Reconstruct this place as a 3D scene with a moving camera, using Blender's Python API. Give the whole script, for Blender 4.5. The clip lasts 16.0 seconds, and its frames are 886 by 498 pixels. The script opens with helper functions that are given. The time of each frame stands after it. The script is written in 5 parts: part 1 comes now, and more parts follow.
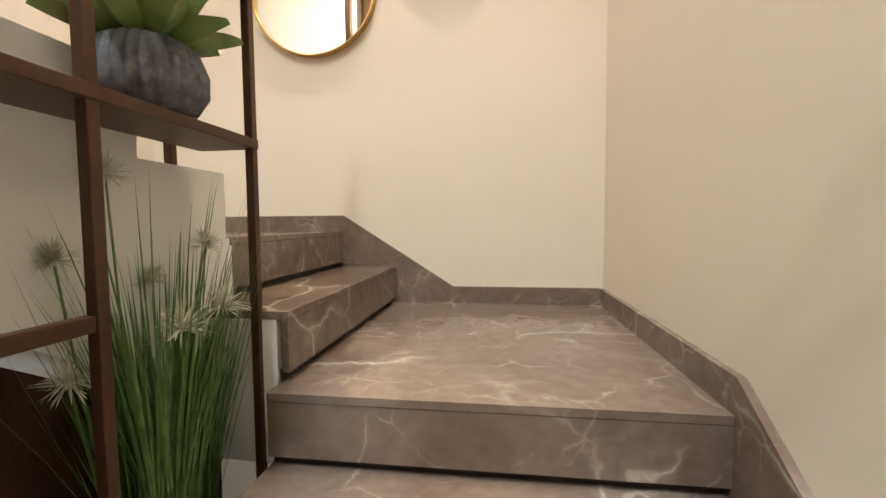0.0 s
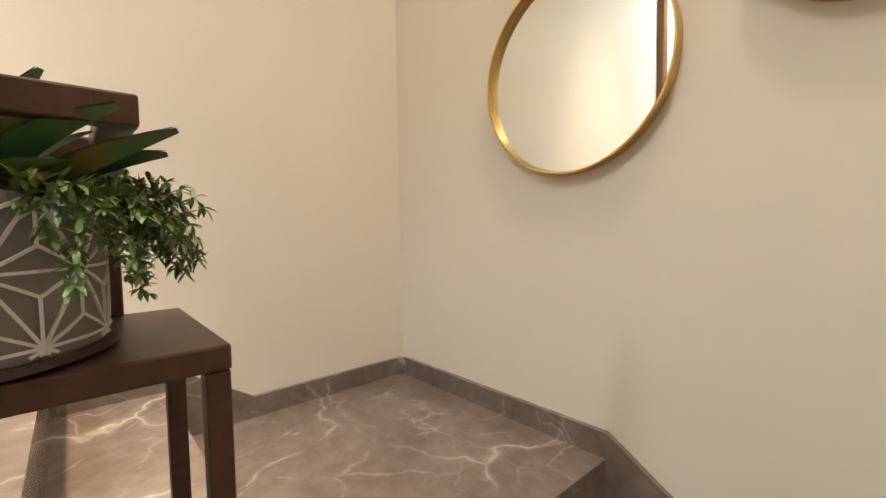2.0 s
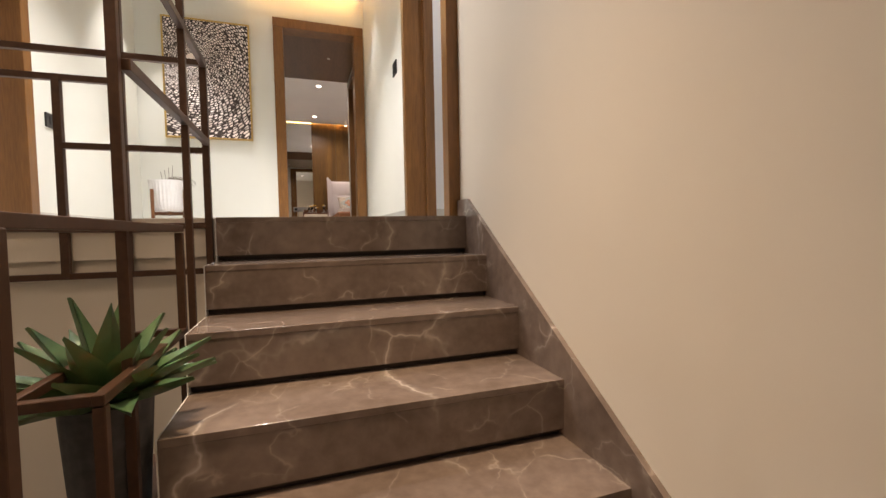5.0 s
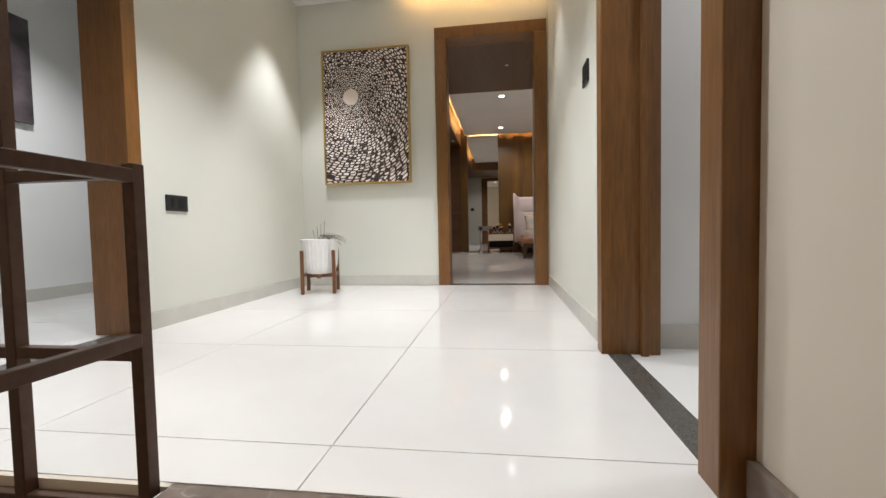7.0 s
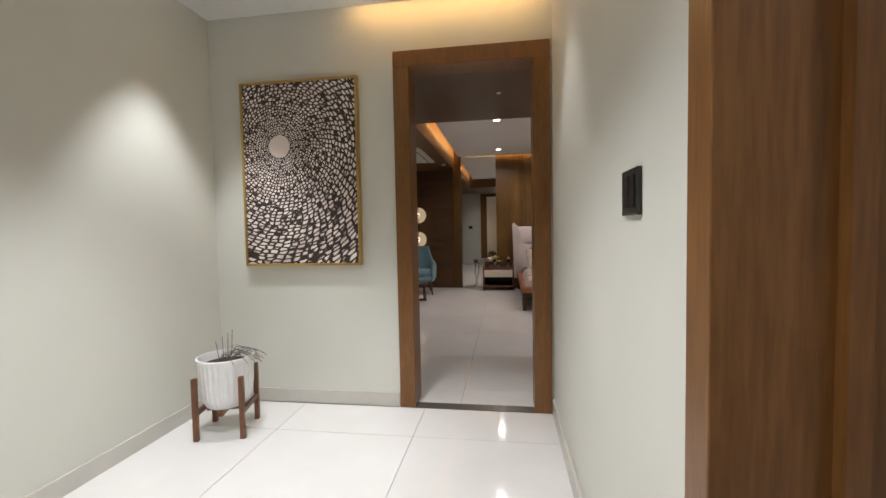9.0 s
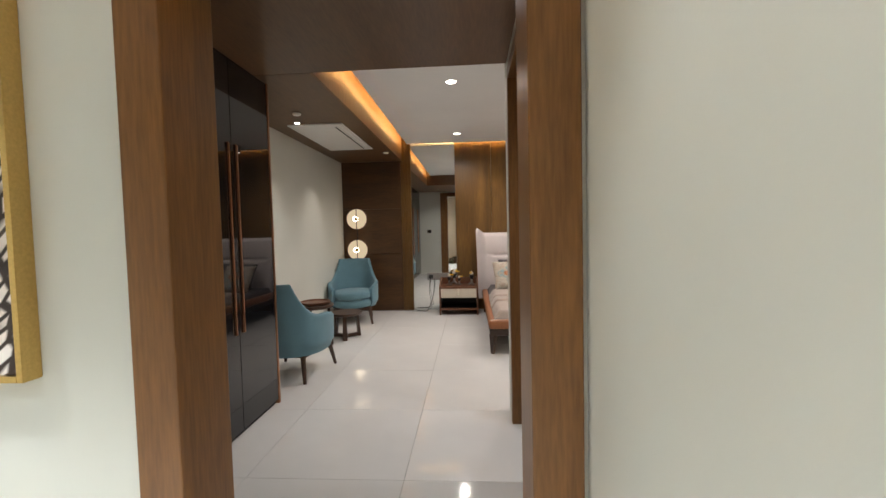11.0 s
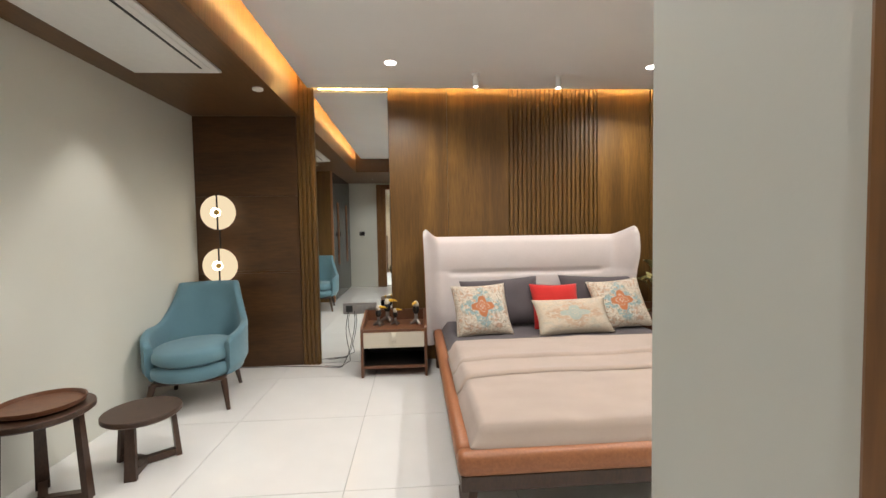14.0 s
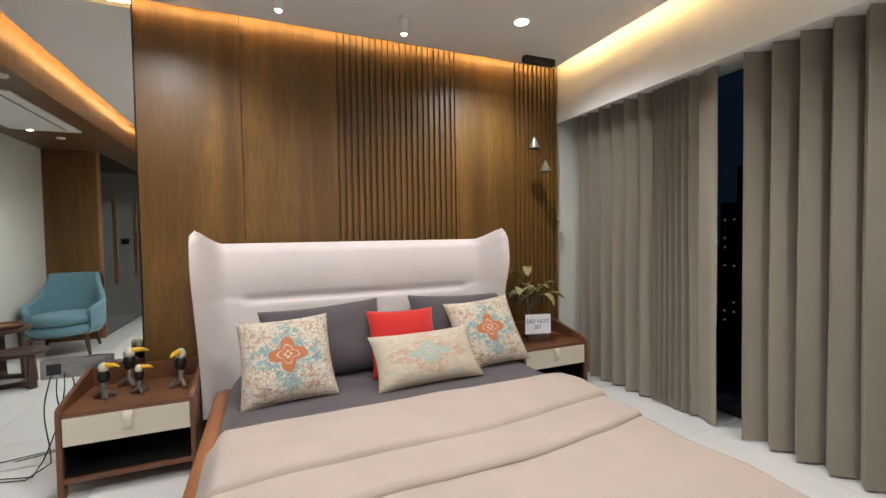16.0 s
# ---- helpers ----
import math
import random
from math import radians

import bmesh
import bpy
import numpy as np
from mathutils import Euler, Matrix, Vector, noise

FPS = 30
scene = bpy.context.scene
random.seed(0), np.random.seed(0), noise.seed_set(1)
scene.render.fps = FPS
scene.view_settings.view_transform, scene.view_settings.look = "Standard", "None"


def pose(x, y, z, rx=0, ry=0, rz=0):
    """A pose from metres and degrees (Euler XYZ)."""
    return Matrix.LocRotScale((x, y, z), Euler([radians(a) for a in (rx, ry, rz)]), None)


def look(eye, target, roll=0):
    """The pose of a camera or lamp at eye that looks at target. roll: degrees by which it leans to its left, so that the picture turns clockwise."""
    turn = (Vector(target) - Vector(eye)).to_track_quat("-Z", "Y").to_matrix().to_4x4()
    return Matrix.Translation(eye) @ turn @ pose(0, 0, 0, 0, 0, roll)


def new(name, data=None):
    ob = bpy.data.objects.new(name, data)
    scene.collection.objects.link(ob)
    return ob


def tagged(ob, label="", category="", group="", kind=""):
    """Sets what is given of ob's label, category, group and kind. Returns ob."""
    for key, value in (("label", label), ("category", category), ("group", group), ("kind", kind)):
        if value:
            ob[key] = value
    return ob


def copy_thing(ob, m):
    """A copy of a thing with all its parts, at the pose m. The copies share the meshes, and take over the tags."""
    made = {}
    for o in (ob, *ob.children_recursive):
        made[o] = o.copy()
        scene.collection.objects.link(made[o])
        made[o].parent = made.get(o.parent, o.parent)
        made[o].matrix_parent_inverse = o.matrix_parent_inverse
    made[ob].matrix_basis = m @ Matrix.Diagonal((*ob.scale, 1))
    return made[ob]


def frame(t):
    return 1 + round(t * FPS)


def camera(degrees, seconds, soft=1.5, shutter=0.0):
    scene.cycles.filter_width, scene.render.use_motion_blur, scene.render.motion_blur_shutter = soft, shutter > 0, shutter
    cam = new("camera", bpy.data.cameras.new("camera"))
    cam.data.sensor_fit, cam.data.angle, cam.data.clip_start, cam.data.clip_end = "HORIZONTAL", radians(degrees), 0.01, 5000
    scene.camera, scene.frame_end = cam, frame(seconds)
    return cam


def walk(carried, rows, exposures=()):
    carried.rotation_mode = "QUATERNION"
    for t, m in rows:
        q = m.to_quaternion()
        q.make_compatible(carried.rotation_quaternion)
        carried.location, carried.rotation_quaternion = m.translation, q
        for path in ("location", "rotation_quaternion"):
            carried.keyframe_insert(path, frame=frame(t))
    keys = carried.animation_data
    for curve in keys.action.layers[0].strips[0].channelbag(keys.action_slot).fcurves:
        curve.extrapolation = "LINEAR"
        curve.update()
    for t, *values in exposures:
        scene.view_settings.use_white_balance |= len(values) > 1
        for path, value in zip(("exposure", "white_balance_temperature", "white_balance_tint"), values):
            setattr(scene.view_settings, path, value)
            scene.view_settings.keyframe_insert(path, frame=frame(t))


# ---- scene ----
cam = camera(93.0, 16.0)
PATH = [
    (0, (-1.07, 0.045, -1.326), (-0.806, -1.934, -1.447), -0.4),
    (0.5, (-1.011, -0.205, -1.205), (-0.58, -2.154, -1.321), -0.5),
    (1, (-1.016, -0.452, -1.019), (-0.286, -2.311, -1.123), -0.9),
    (1.5, (-0.975, -0.62, -0.852), (0.135, -2.281, -0.955), -0.8),
    (2, (-0.902, -0.784, -0.675), (0.595, -2.106, -0.787), -1.0),
    (2.5, (-0.959, -0.906, -0.578), (0.851, -1.754, -0.647), -1.1),
    (3, (-0.868, -1.07, -0.425), (1.111, -1.35, -0.502), -0.3),
    (3.5, (-0.626, -1.286, -0.384), (1.333, -0.894, -0.476), -0.9),
    (4, (-0.373, -1.288, -0.334), (1.334, -0.25, -0.421), -1.2),
    (4.5, (-0.206, -1.155, -0.209), (1.011, 0.431, -0.288), -1.2),
    (5, (-0.037, -0.958, -0.071), (0.597, 0.937, -0.154), -1.1),
    (5.2, (0.006, -0.839, -0.05), (0.448, 1.11, -0.129), -1.1),
    (7.5, (0.301, 0.437, 0.648), (-0.007, 2.412, 0.558), -1.1),
    (8, (0.309, 0.662, 0.795), (-0.02, 2.633, 0.706), -1.0),
    (8.5, (0.378, 0.93, 0.922), (0.058, 2.903, 0.837), -1.1),
    (9, (0.398, 1.258, 1.096), (0.104, 3.234, 1.002), -1.1),
    (9.5, (0.423, 1.643, 1.184), (0.18, 3.626, 1.087), -1.0),
    (10, (0.426, 2.053, 1.187), (0.243, 4.042, 1.09), -1.4),
    (12.5, (0.48, 4.192, 1.171), (0.419, 6.189, 1.081), -0.7),
    (13, (0.466, 4.555, 1.195), (0.46, 6.552, 1.095), -0.8),
    (13.5, (0.429, 4.933, 1.193), (0.454, 6.931, 1.095), -0.8),
    (14, (0.456, 5.288, 1.177), (0.587, 7.282, 1.088), -1.0),
    (14.5, (0.462, 5.602, 1.168), (0.834, 7.565, 1.081), -0.9),
    (15, (0.516, 5.867, 1.158), (1.15, 7.762, 1.081), -1.0),
    (15.5, (0.671, 6.12, 1.153), (1.445, 7.963, 1.078), -1.0),
    (16, (0.878, 6.328, 1.143), (1.65, 8.172, 1.081), -0.9),
]
EXPOSURES = [(0, 1.05, 6600, 10), (0.7, 0.98, 6650, 10), (1.5, 0.78, 6550, 10), (2.5, 0.34, 6600, 12), (3.5, 0.02, 6350, 10), (4.1, -0.36, 6900, 14), (4.7, -0.7, 7250, 20), (5.2, -0.8, 7450, 24), (7.3, -1.3, 6800, 17), (9.5, -1.50, 6850, 19), (10.4, -1.15, 6800, 16), (12.3, -0.3, 6200, 10), (13.5, -0.30, 6500, 10), (16, -0.36, 6100, 9)]
walk(cam, [(t, look(eye, target, roll)) for t, eye, target, roll in PATH], EXPOSURES)

# ---- world, exposure ----
world = bpy.data.worlds.new("night_sky")
scene.world = world
world.use_nodes = True
world.node_tree.nodes["Background"].inputs[0].default_value = (0.035, 0.06, 0.13, 1)
world.node_tree.nodes["Background"].inputs[1].default_value = 0.10

WARM = (1.0, 0.86, 0.70)
AMBER = (1.0, 0.83, 0.58)
SOFT = (1.0, 0.96, 0.91)
COOL = (0.87, 0.96, 1.0)
PLAIN = (0.96, 0.965, 0.96)


def spot(name, x, y, z, watts, colour, angle=80, blend=0.6, size=0.04, tilt=(0, 0)):
    lamp = bpy.data.lights.new(name, "SPOT")
    lamp.energy, lamp.color = watts, colour
    lamp.spot_size, lamp.spot_blend, lamp.shadow_soft_size = radians(angle), blend, size
    ob = new(name, lamp)
    ob.matrix_world = look((x, y, z), (x + tilt[0], y + tilt[1], z - 1))
    return ob


def area(name, eye, target, sx, sy, watts, colour):
    lamp = bpy.data.lights.new(name, "AREA")
    lamp.shape, lamp.size, lamp.size_y, lamp.energy, lamp.color = "RECTANGLE", sx, sy, watts, colour
    ob = new(name, lamp)
    ob.matrix_world = look(eye, target)
    return ob


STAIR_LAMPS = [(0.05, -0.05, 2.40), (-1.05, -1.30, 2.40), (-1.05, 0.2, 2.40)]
HALL_LAMPS = [(-1.12, 3.25, 2.44), (0.36, 3.1, 2.44), (-0.40, 2.3, 2.44), (-0.40, 1.35, 2.44)]
ROOM_LAMPS = [(0.30, 8.46, 2.41), (2.32, 8.50, 2.41), (0.31, 6.52, 2.41), (2.32, 6.52, 2.41), (1.30, 7.5, 2.41)]
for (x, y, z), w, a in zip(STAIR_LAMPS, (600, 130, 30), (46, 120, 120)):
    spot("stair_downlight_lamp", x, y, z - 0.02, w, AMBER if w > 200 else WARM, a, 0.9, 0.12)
for (x, y, z), a, w in zip(HALL_LAMPS, (66, 66, 98, 115), (235, 68, 245, 225)):
    spot("hall_downlight_lamp", x, y, z - 0.02, w, COOL, a, 0.6, 0.035)
for x, y, z in ROOM_LAMPS:
    spot("room_downlight_lamp", x, y, z - 0.02, 78, SOFT, 150, 0.7, 0.035)
# added fill lights for the passage, set at two small soffit discs
for x, y in ((0.36, 4.75), (-0.35, 4.6)):
    spot("passage_fill_lamp", x, y, 2.165, 19, PLAIN, 130, 0.8, 0.03)
# two added fills to brighten the bedroom's west side, no known source
spot("west_wall_fill_lamp", -1.12, 6.75, 2.15, 26, SOFT, 75, 0.7, 0.03)
spot("west_wall_fill_lamp", -1.12, 7.85, 2.15, 26, SOFT, 75, 0.7, 0.03)
spot("side_room_lamp", -2.4, 2.4, 2.40, 270, COOL, 130, 0.8, 0.06)
spot("side_room_lamp", 1.5, 1.3, 2.40, 110, COOL, 130, 0.8, 0.06)
spot("lower_hall_lamp", -0.95, 2.3, -0.22, 400, PLAIN, 140, 0.8, 0.06)
spot("bath_lamp", 1.7, 4.9, 2.30, 75, PLAIN, 130, 0.8, 0.06)


# ---- materials ----
def material(name, rough=0.5, metal=0.0, colour=(0.5, 0.5, 0.5), spec=0.5):
    m = bpy.data.materials.new(name)
    m.use_nodes = True
    b = m.node_tree.nodes["Principled BSDF"]
    b.inputs["Base Color"].default_value = (*colour, 1)
    b.inputs["Roughness"].default_value = rough
    b.inputs["Metallic"].default_value = metal
    b.inputs["Specular IOR Level"].default_value = spec
    return m, m.node_tree.nodes, m.node_tree.links, b


def coords(n, l, scale=(1, 1, 1), kind="Object"):
    tc, mp = n.new("ShaderNodeTexCoord"), n.new("ShaderNodeMapping")
    mp.inputs["Scale"].default_value = scale
    l.new(tc.outputs[kind], mp.inputs["Vector"])
    return mp.outputs["Vector"]


def noise_tex(n, l, vec, scale, detail=4.0, rough=0.55, distort=0.0):
    t = n.new("ShaderNodeTexNoise")
    t.inputs["Scale"].default_value, t.inputs["Detail"].default_value = scale, detail
    t.inputs["Roughness"].default_value, t.inputs["Distortion"].default_value = rough, distort
    l.new(vec, t.inputs["Vector"])
    return t.outputs["Fac"]


def ramp(n, l, fac, stops):
    r = n.new("ShaderNodeValToRGB")
    els = r.color_ramp.elements
    while len(els) < len(stops):
        els.new(0.5)
    for e, (p, c) in zip(els, stops):
        e.position, e.color = p, (*c, 1)
    l.new(fac, r.inputs["Fac"])
    return r.outputs["Color"]


def mixed(n, l, fac, a, b, mode="MIX"):
    m = n.new("ShaderNodeMix")
    m.data_type, m.blend_type = "RGBA", mode
    for sock, v in (("Factor", fac), ("A", a), ("B", b)):
        target = [i for i in m.inputs if i.name == sock and (i.type == ("VALUE" if sock == "Factor" else "RGBA"))][0]
        if isinstance(v, (int, float)):
            target.default_value = v
        elif isinstance(v, tuple):
            target.default_value = (*v, 1)
        else:
            l.new(v, target)
    return [o for o in m.outputs if o.type == "RGBA"][0]


def bumped(n, l, b, fac, strength, distance=0.002):
    bu = n.new("ShaderNodeBump")
    bu.inputs["Strength"].default_value, bu.inputs["Distance"].default_value = strength, distance
    l.new(fac, bu.inputs["Height"])
    l.new(bu.outputs["Normal"], b.inputs["Normal"])


def plaster(name, colour, rough=0.6, rel=0.12):
    m, n, l, b = material(name, rough)
    v = coords(n, l)
    big, fine = noise_tex(n, l, v, 1.3, 3), noise_tex(n, l, v, 160, 3)
    c = ramp(n, l, big, [(0.3, tuple(q * 0.94 for q in colour)), (0.7, colour)])
    l.new(c, b.inputs["Base Color"])
    bumped(n, l, b, fine, rel, 0.001)
    return m


def wood(name, dark, light, scale=(9, 9, 0.7), rough=0.38, coat=0.0, band=0.0):
    m, n, l, b = material(name, rough)
    v = coords(n, l, scale)
    grain = noise_tex(n, l, v, 2.2, 7, 0.62, 0.7)
    streak = noise_tex(n, l, coords(n, l, tuple(s * 9 for s in scale)), 2.0, 3)
    c = ramp(n, l, grain, [(0.25, dark), (0.5, tuple((a + q) / 2 for a, q in zip(dark, light))), (0.75, light)])
    c = mixed(n, l, 0.35, c, ramp(n, l, streak, [(0.3, tuple(q * 0.55 for q in dark)), (0.65, light)]), "MIX")
    if band:
        # broad light and dark bands of matched veneer leaves
        leaf = noise_tex(n, l, coords(n, l, tuple(q * 0.42 for q in scale)), 2.6, 2, 0.5, 0.3)
        c = mixed(n, l, ramp(n, l, leaf, [(0.42, (band,) * 3), (0.56, (0, 0, 0))]), c, tuple(q * 0.7 for q in dark))
    rnd = n.new("ShaderNodeObjectInfo")
    c2 = mixed(n, l, rnd.outputs["Random"], c, mixed(n, l, 0.22, c, dark))
    l.new(c2, b.inputs["Base Color"])
    b.inputs["Coat Weight"].default_value = coat
    bumped(n, l, b, streak, 0.08, 0.0008)
    return m


def brown_marble(name):
    m, n, l, b = material(name, 0.17)
    v = coords(n, l)
    cloud = noise_tex(n, l, v, 2.6, 6, 0.6, 0.8)
    fine = noise_tex(n, l, v, 24, 5)
    base = ramp(n, l, cloud, [(0.3, (0.120, 0.090, 0.074)), (0.55, (0.178, 0.136, 0.114)), (0.8, (0.265, 0.21, 0.178))])
    base = mixed(n, l, 0.25, base, ramp(n, l, fine, [(0.35, (0.10, 0.07, 0.055)), (0.7, (0.27, 0.20, 0.16))]))
    warp = n.new("ShaderNodeVectorMath")
    warp.operation = "ADD"
    wob = n.new("ShaderNodeTexNoise")
    wob.inputs["Scale"].default_value, wob.inputs["Detail"].default_value = 2.2, 5
    l.new(v, wob.inputs["Vector"])
    sc = n.new("ShaderNodeVectorMath")
    sc.operation = "SCALE"
    sc.inputs["Scale"].default_value = 0.55
    l.new(wob.outputs["Color"], sc.inputs[0])
    l.new(v, warp.inputs[0])
    l.new(sc.outputs[0], warp.inputs[1])
    out = base
    for scale, width, strength, tone in ((1.5, 0.011, 0.62, (0.64, 0.57, 0.51)), (4.2, 0.012, 0.42, (0.53, 0.45, 0.39))):
        vo = n.new("ShaderNodeTexVoronoi")
        vo.feature = "DISTANCE_TO_EDGE"
        vo.inputs["Scale"].default_value = scale
        l.new(warp.outputs[0], vo.inputs["Vector"])
        line = ramp(n, l, vo.outputs["Distance"], [(0.0, (1, 1, 1)), (width, (0.25, 0.25, 0.25)), (width * 3.5, (0, 0, 0))])
        gate = ramp(n, l, noise_tex(n, l, v, scale * 1.7, 3), [(0.45, (0, 0, 0)), (0.62, (strength,) * 3)])
        f = n.new("ShaderNodeMath")
        f.operation = "MULTIPLY"
        l.new(line, f.inputs[0])
        l.new(gate, f.inputs[1])
        out = mixed(n, l, f.outputs[0], out, tone)
    l.new(out, b.inputs["Base Color"])
    return m


def breccia(name):
    """Grey and violet angular clasts in a tan, crumbly ground."""
    m, n, l, b = material(name, 0.12)
    v = coords(n, l)
    warp, wob, sc = n.new("ShaderNodeVectorMath"), n.new("ShaderNodeTexNoise"), n.new("ShaderNodeVectorMath")
    wob.inputs["Scale"].default_value, wob.inputs["Detail"].default_value = 9, 6
    sc.operation, sc.inputs["Scale"].default_value = "SCALE", 0.11
    l.new(v, wob.inputs["Vector"])
    l.new(wob.outputs["Color"], sc.inputs[0])
    l.new(v, warp.inputs[0])
    l.new(sc.outputs[0], warp.inputs[1])
    ground = ramp(n, l, noise_tex(n, l, v, 26, 6, 0.65, 0.8), [(0.3, (0.10, 0.075, 0.055)), (0.5, (0.24, 0.19, 0.14)), (0.7, (0.42, 0.36, 0.28))])
    out = ground
    for scale, lo, hi, stops in ((4.2, 0.04, 0.08, [(0.2, (0.13, 0.125, 0.14)), (0.45, (0.21, 0.19, 0.165)), (0.6, (0.27, 0.27, 0.32)), (0.8, (0.11, 0.10, 0.10))]),
                                 (10.5, 0.07, 0.11, [(0.3, (0.36, 0.35, 0.36)), (0.5, (0.16, 0.14, 0.15)), (0.7, (0.30, 0.24, 0.18))])):
        cell, edge = n.new("ShaderNodeTexVoronoi"), n.new("ShaderNodeTexVoronoi")
        edge.feature = "DISTANCE_TO_EDGE"
        for q in (cell, edge):
            q.inputs["Scale"].default_value = scale
            l.new(warp.outputs[0], q.inputs["Vector"])
        tone = mixed(n, l, 0.35, ramp(n, l, cell.outputs["Color"], stops), ground)
        inside = ramp(n, l, edge.outputs["Distance"], [(lo, (0, 0, 0)), (hi, (1, 1, 1))])
        pick = ramp(n, l, noise_tex(n, l, v, scale * 0.55, 2), [(0.44, (0, 0, 0)), (0.5, (1, 1, 1))])
        f = n.new("ShaderNodeMath")
        f.operation = "MULTIPLY"
        l.new(inside, f.inputs[0])
        l.new(pick, f.inputs[1])
        out = mixed(n, l, f.outputs[0], out, tone)
    l.new(out, b.inputs["Base Color"])
    return m


def fabric(name, colour, rough=0.9, weave=900, vary=0.12, sheen=0.2):
    m, n, l, b = material(name, rough, spec=0.25)
    v = coords(n, l)
    w = noise_tex(n, l, v, weave, 2)
    soft = noise_tex(n, l, v, 6, 4)
    c = ramp(n, l, soft, [(0.25, tuple(q * (1 - vary) for q in colour)), (0.75, tuple(min(1, q * (1 + vary)) for q in colour))])
    c = mixed(n, l, 0.3, c, ramp(n, l, w, [(0.3, tuple(q * 0.6 for q in colour)), (0.7, tuple(min(1, q * 1.3) for q in colour))]))
    l.new(c, b.inputs["Base Color"])
    b.inputs["Sheen Weight"].default_value = sheen
    bumped(n, l, b, w, 0.25, 0.0015)
    return m


def simple(name, colour, rough=0.5, metal=0.0, vary=0.08, scale=30, spec=0.5):
    m, n, l, b = material(name, rough, metal, colour, spec)
    f = noise_tex(n, l, coords(n, l), scale, 4)
    l.new(ramp(n, l, f, [(0.3, tuple(q * (1 - vary) for q in colour)), (0.7, tuple(min(1, q * (1 + vary)) for q in colour))]), b.inputs["Base Color"])
    return m


def glow(name, colour, strength):
    m = bpy.data.materials.new(name)
    m.use_nodes = True
    n, l = m.node_tree.nodes, m.node_tree.links
    n.remove(n["Principled BSDF"])
    e = n.new("ShaderNodeEmission")
    e.inputs[0].default_value, e.inputs[1].default_value = (*colour, 1), strength
    l.new(e.outputs[0], n["Material Output"].inputs[0])
    return m


def leafy(name, dark, light, rough=0.45, scale=18):
    m, n, l, b = material(name, rough)
    f = noise_tex(n, l, coords(n, l), scale, 3)
    c = ramp(n, l, f, [(0.3, dark), (0.7, light)])
    geo = n.new("ShaderNodeNewGeometry")
    c = mixed(n, l, geo.outputs["Random Per Island"], c, mixed(n, l, 0.5, c, dark))
    l.new(c, b.inputs["Base Color"])
    b.inputs["Subsurface Weight"].default_value = 0.05
    return m


def ornament(name, ground, orange, teal, dark, strength=1.0):
    """Printed cushion cloth: a petalled medallion within bands, and scrolls out to the edges."""
    m, n, l, b = material(name, 0.85, spec=0.2)
    tc, sep = n.new("ShaderNodeTexCoord"), n.new("ShaderNodeSeparateXYZ")
    l.new(tc.outputs["Generated"], sep.inputs[0])

    def op(kind, a, c=None):
        q = n.new("ShaderNodeMath")
        q.operation = kind
        for i, v in enumerate((a, c)):
            if isinstance(v, (int, float)):
                q.inputs[i].default_value = v
            elif v is not None:
                l.new(v, q.inputs[i])
        return q.outputs[0]
    x, y = op("SUBTRACT", sep.outputs["X"], 0.5), op("SUBTRACT", sep.outputs["Y"], 0.5)
    r = op("SQRT", op("ADD", op("MULTIPLY", x, x), op("MULTIPLY", y, y)))
    th = op("ARCTAN2", y, x)
    lobe = op("ABSOLUTE", op("COSINE", op("MULTIPLY", th, 2.0)))
    v = op("MULTIPLY", r, op("SUBTRACT", 1.35, op("MULTIPLY", lobe, 0.6)))
    gen = tc.outputs["Generated"]
    v = op("ADD", v, op("MULTIPLY", op("SUBTRACT", noise_tex(n, l, gen, 16, 2), 0.5), 0.05))
    bands = ramp(n, l, v, [(0.0, orange), (0.02, ground), (0.035, orange), (0.075, ground), (0.085, orange), (0.145, orange), (0.15, ground), (0.5, ground)])
    bands.node.color_ramp.interpolation = "CONSTANT"
    scroll = noise_tex(n, l, gen, 19, 1.5, 0.5, 2.8)
    line = ramp(n, l, scroll, [(0.42, (0, 0, 0)), (0.44, (1, 1, 1)), (0.50, (1, 1, 1)), (0.52, (0, 0, 0))])
    outer = ramp(n, l, v, [(0.13, (0, 0, 0)), (0.18, (1, 1, 1))])
    halo = ramp(n, l, v, [(0.14, (0, 0, 0)), (0.16, (1, 1, 1)), (0.27, (1, 1, 1)), (0.31, (0, 0, 0))])
    patch = ramp(n, l, noise_tex(n, l, gen, 11, 1, 0.5, 1.2), [(0.47, (0, 0, 0)), (0.50, (1, 1, 1))])
    blot = ramp(n, l, noise_tex(n, l, gen, 8, 1, 0.5, 1.8), [(0.57, (0, 0, 0)), (0.59, (1, 1, 1))])
    teal_at, blot_at, line_at = op("MULTIPLY", halo, patch), op("MULTIPLY", blot, outer), op("MULTIPLY", line, op("ADD", op("MULTIPLY", outer, 0.75), 0.2))
    out = mixed(n, l, blot_at, bands, mixed(n, l, 0.35 * strength + 0.2, bands, orange))
    out = mixed(n, l, teal_at, out, mixed(n, l, 0.4 + 0.45 * strength, out, teal))
    out = mixed(n, l, line_at, out, mixed(n, l, 0.85 * strength, out, dark))
    l.new(mixed(n, l, noise_tex(n, l, gen, 60, 2), out, mixed(n, l, 0.2, out, dark)), b.inputs["Base Color"])
    bumped(n, l, b, noise_tex(n, l, coords(n, l), 700, 2), 0.2, 0.001)
    return m


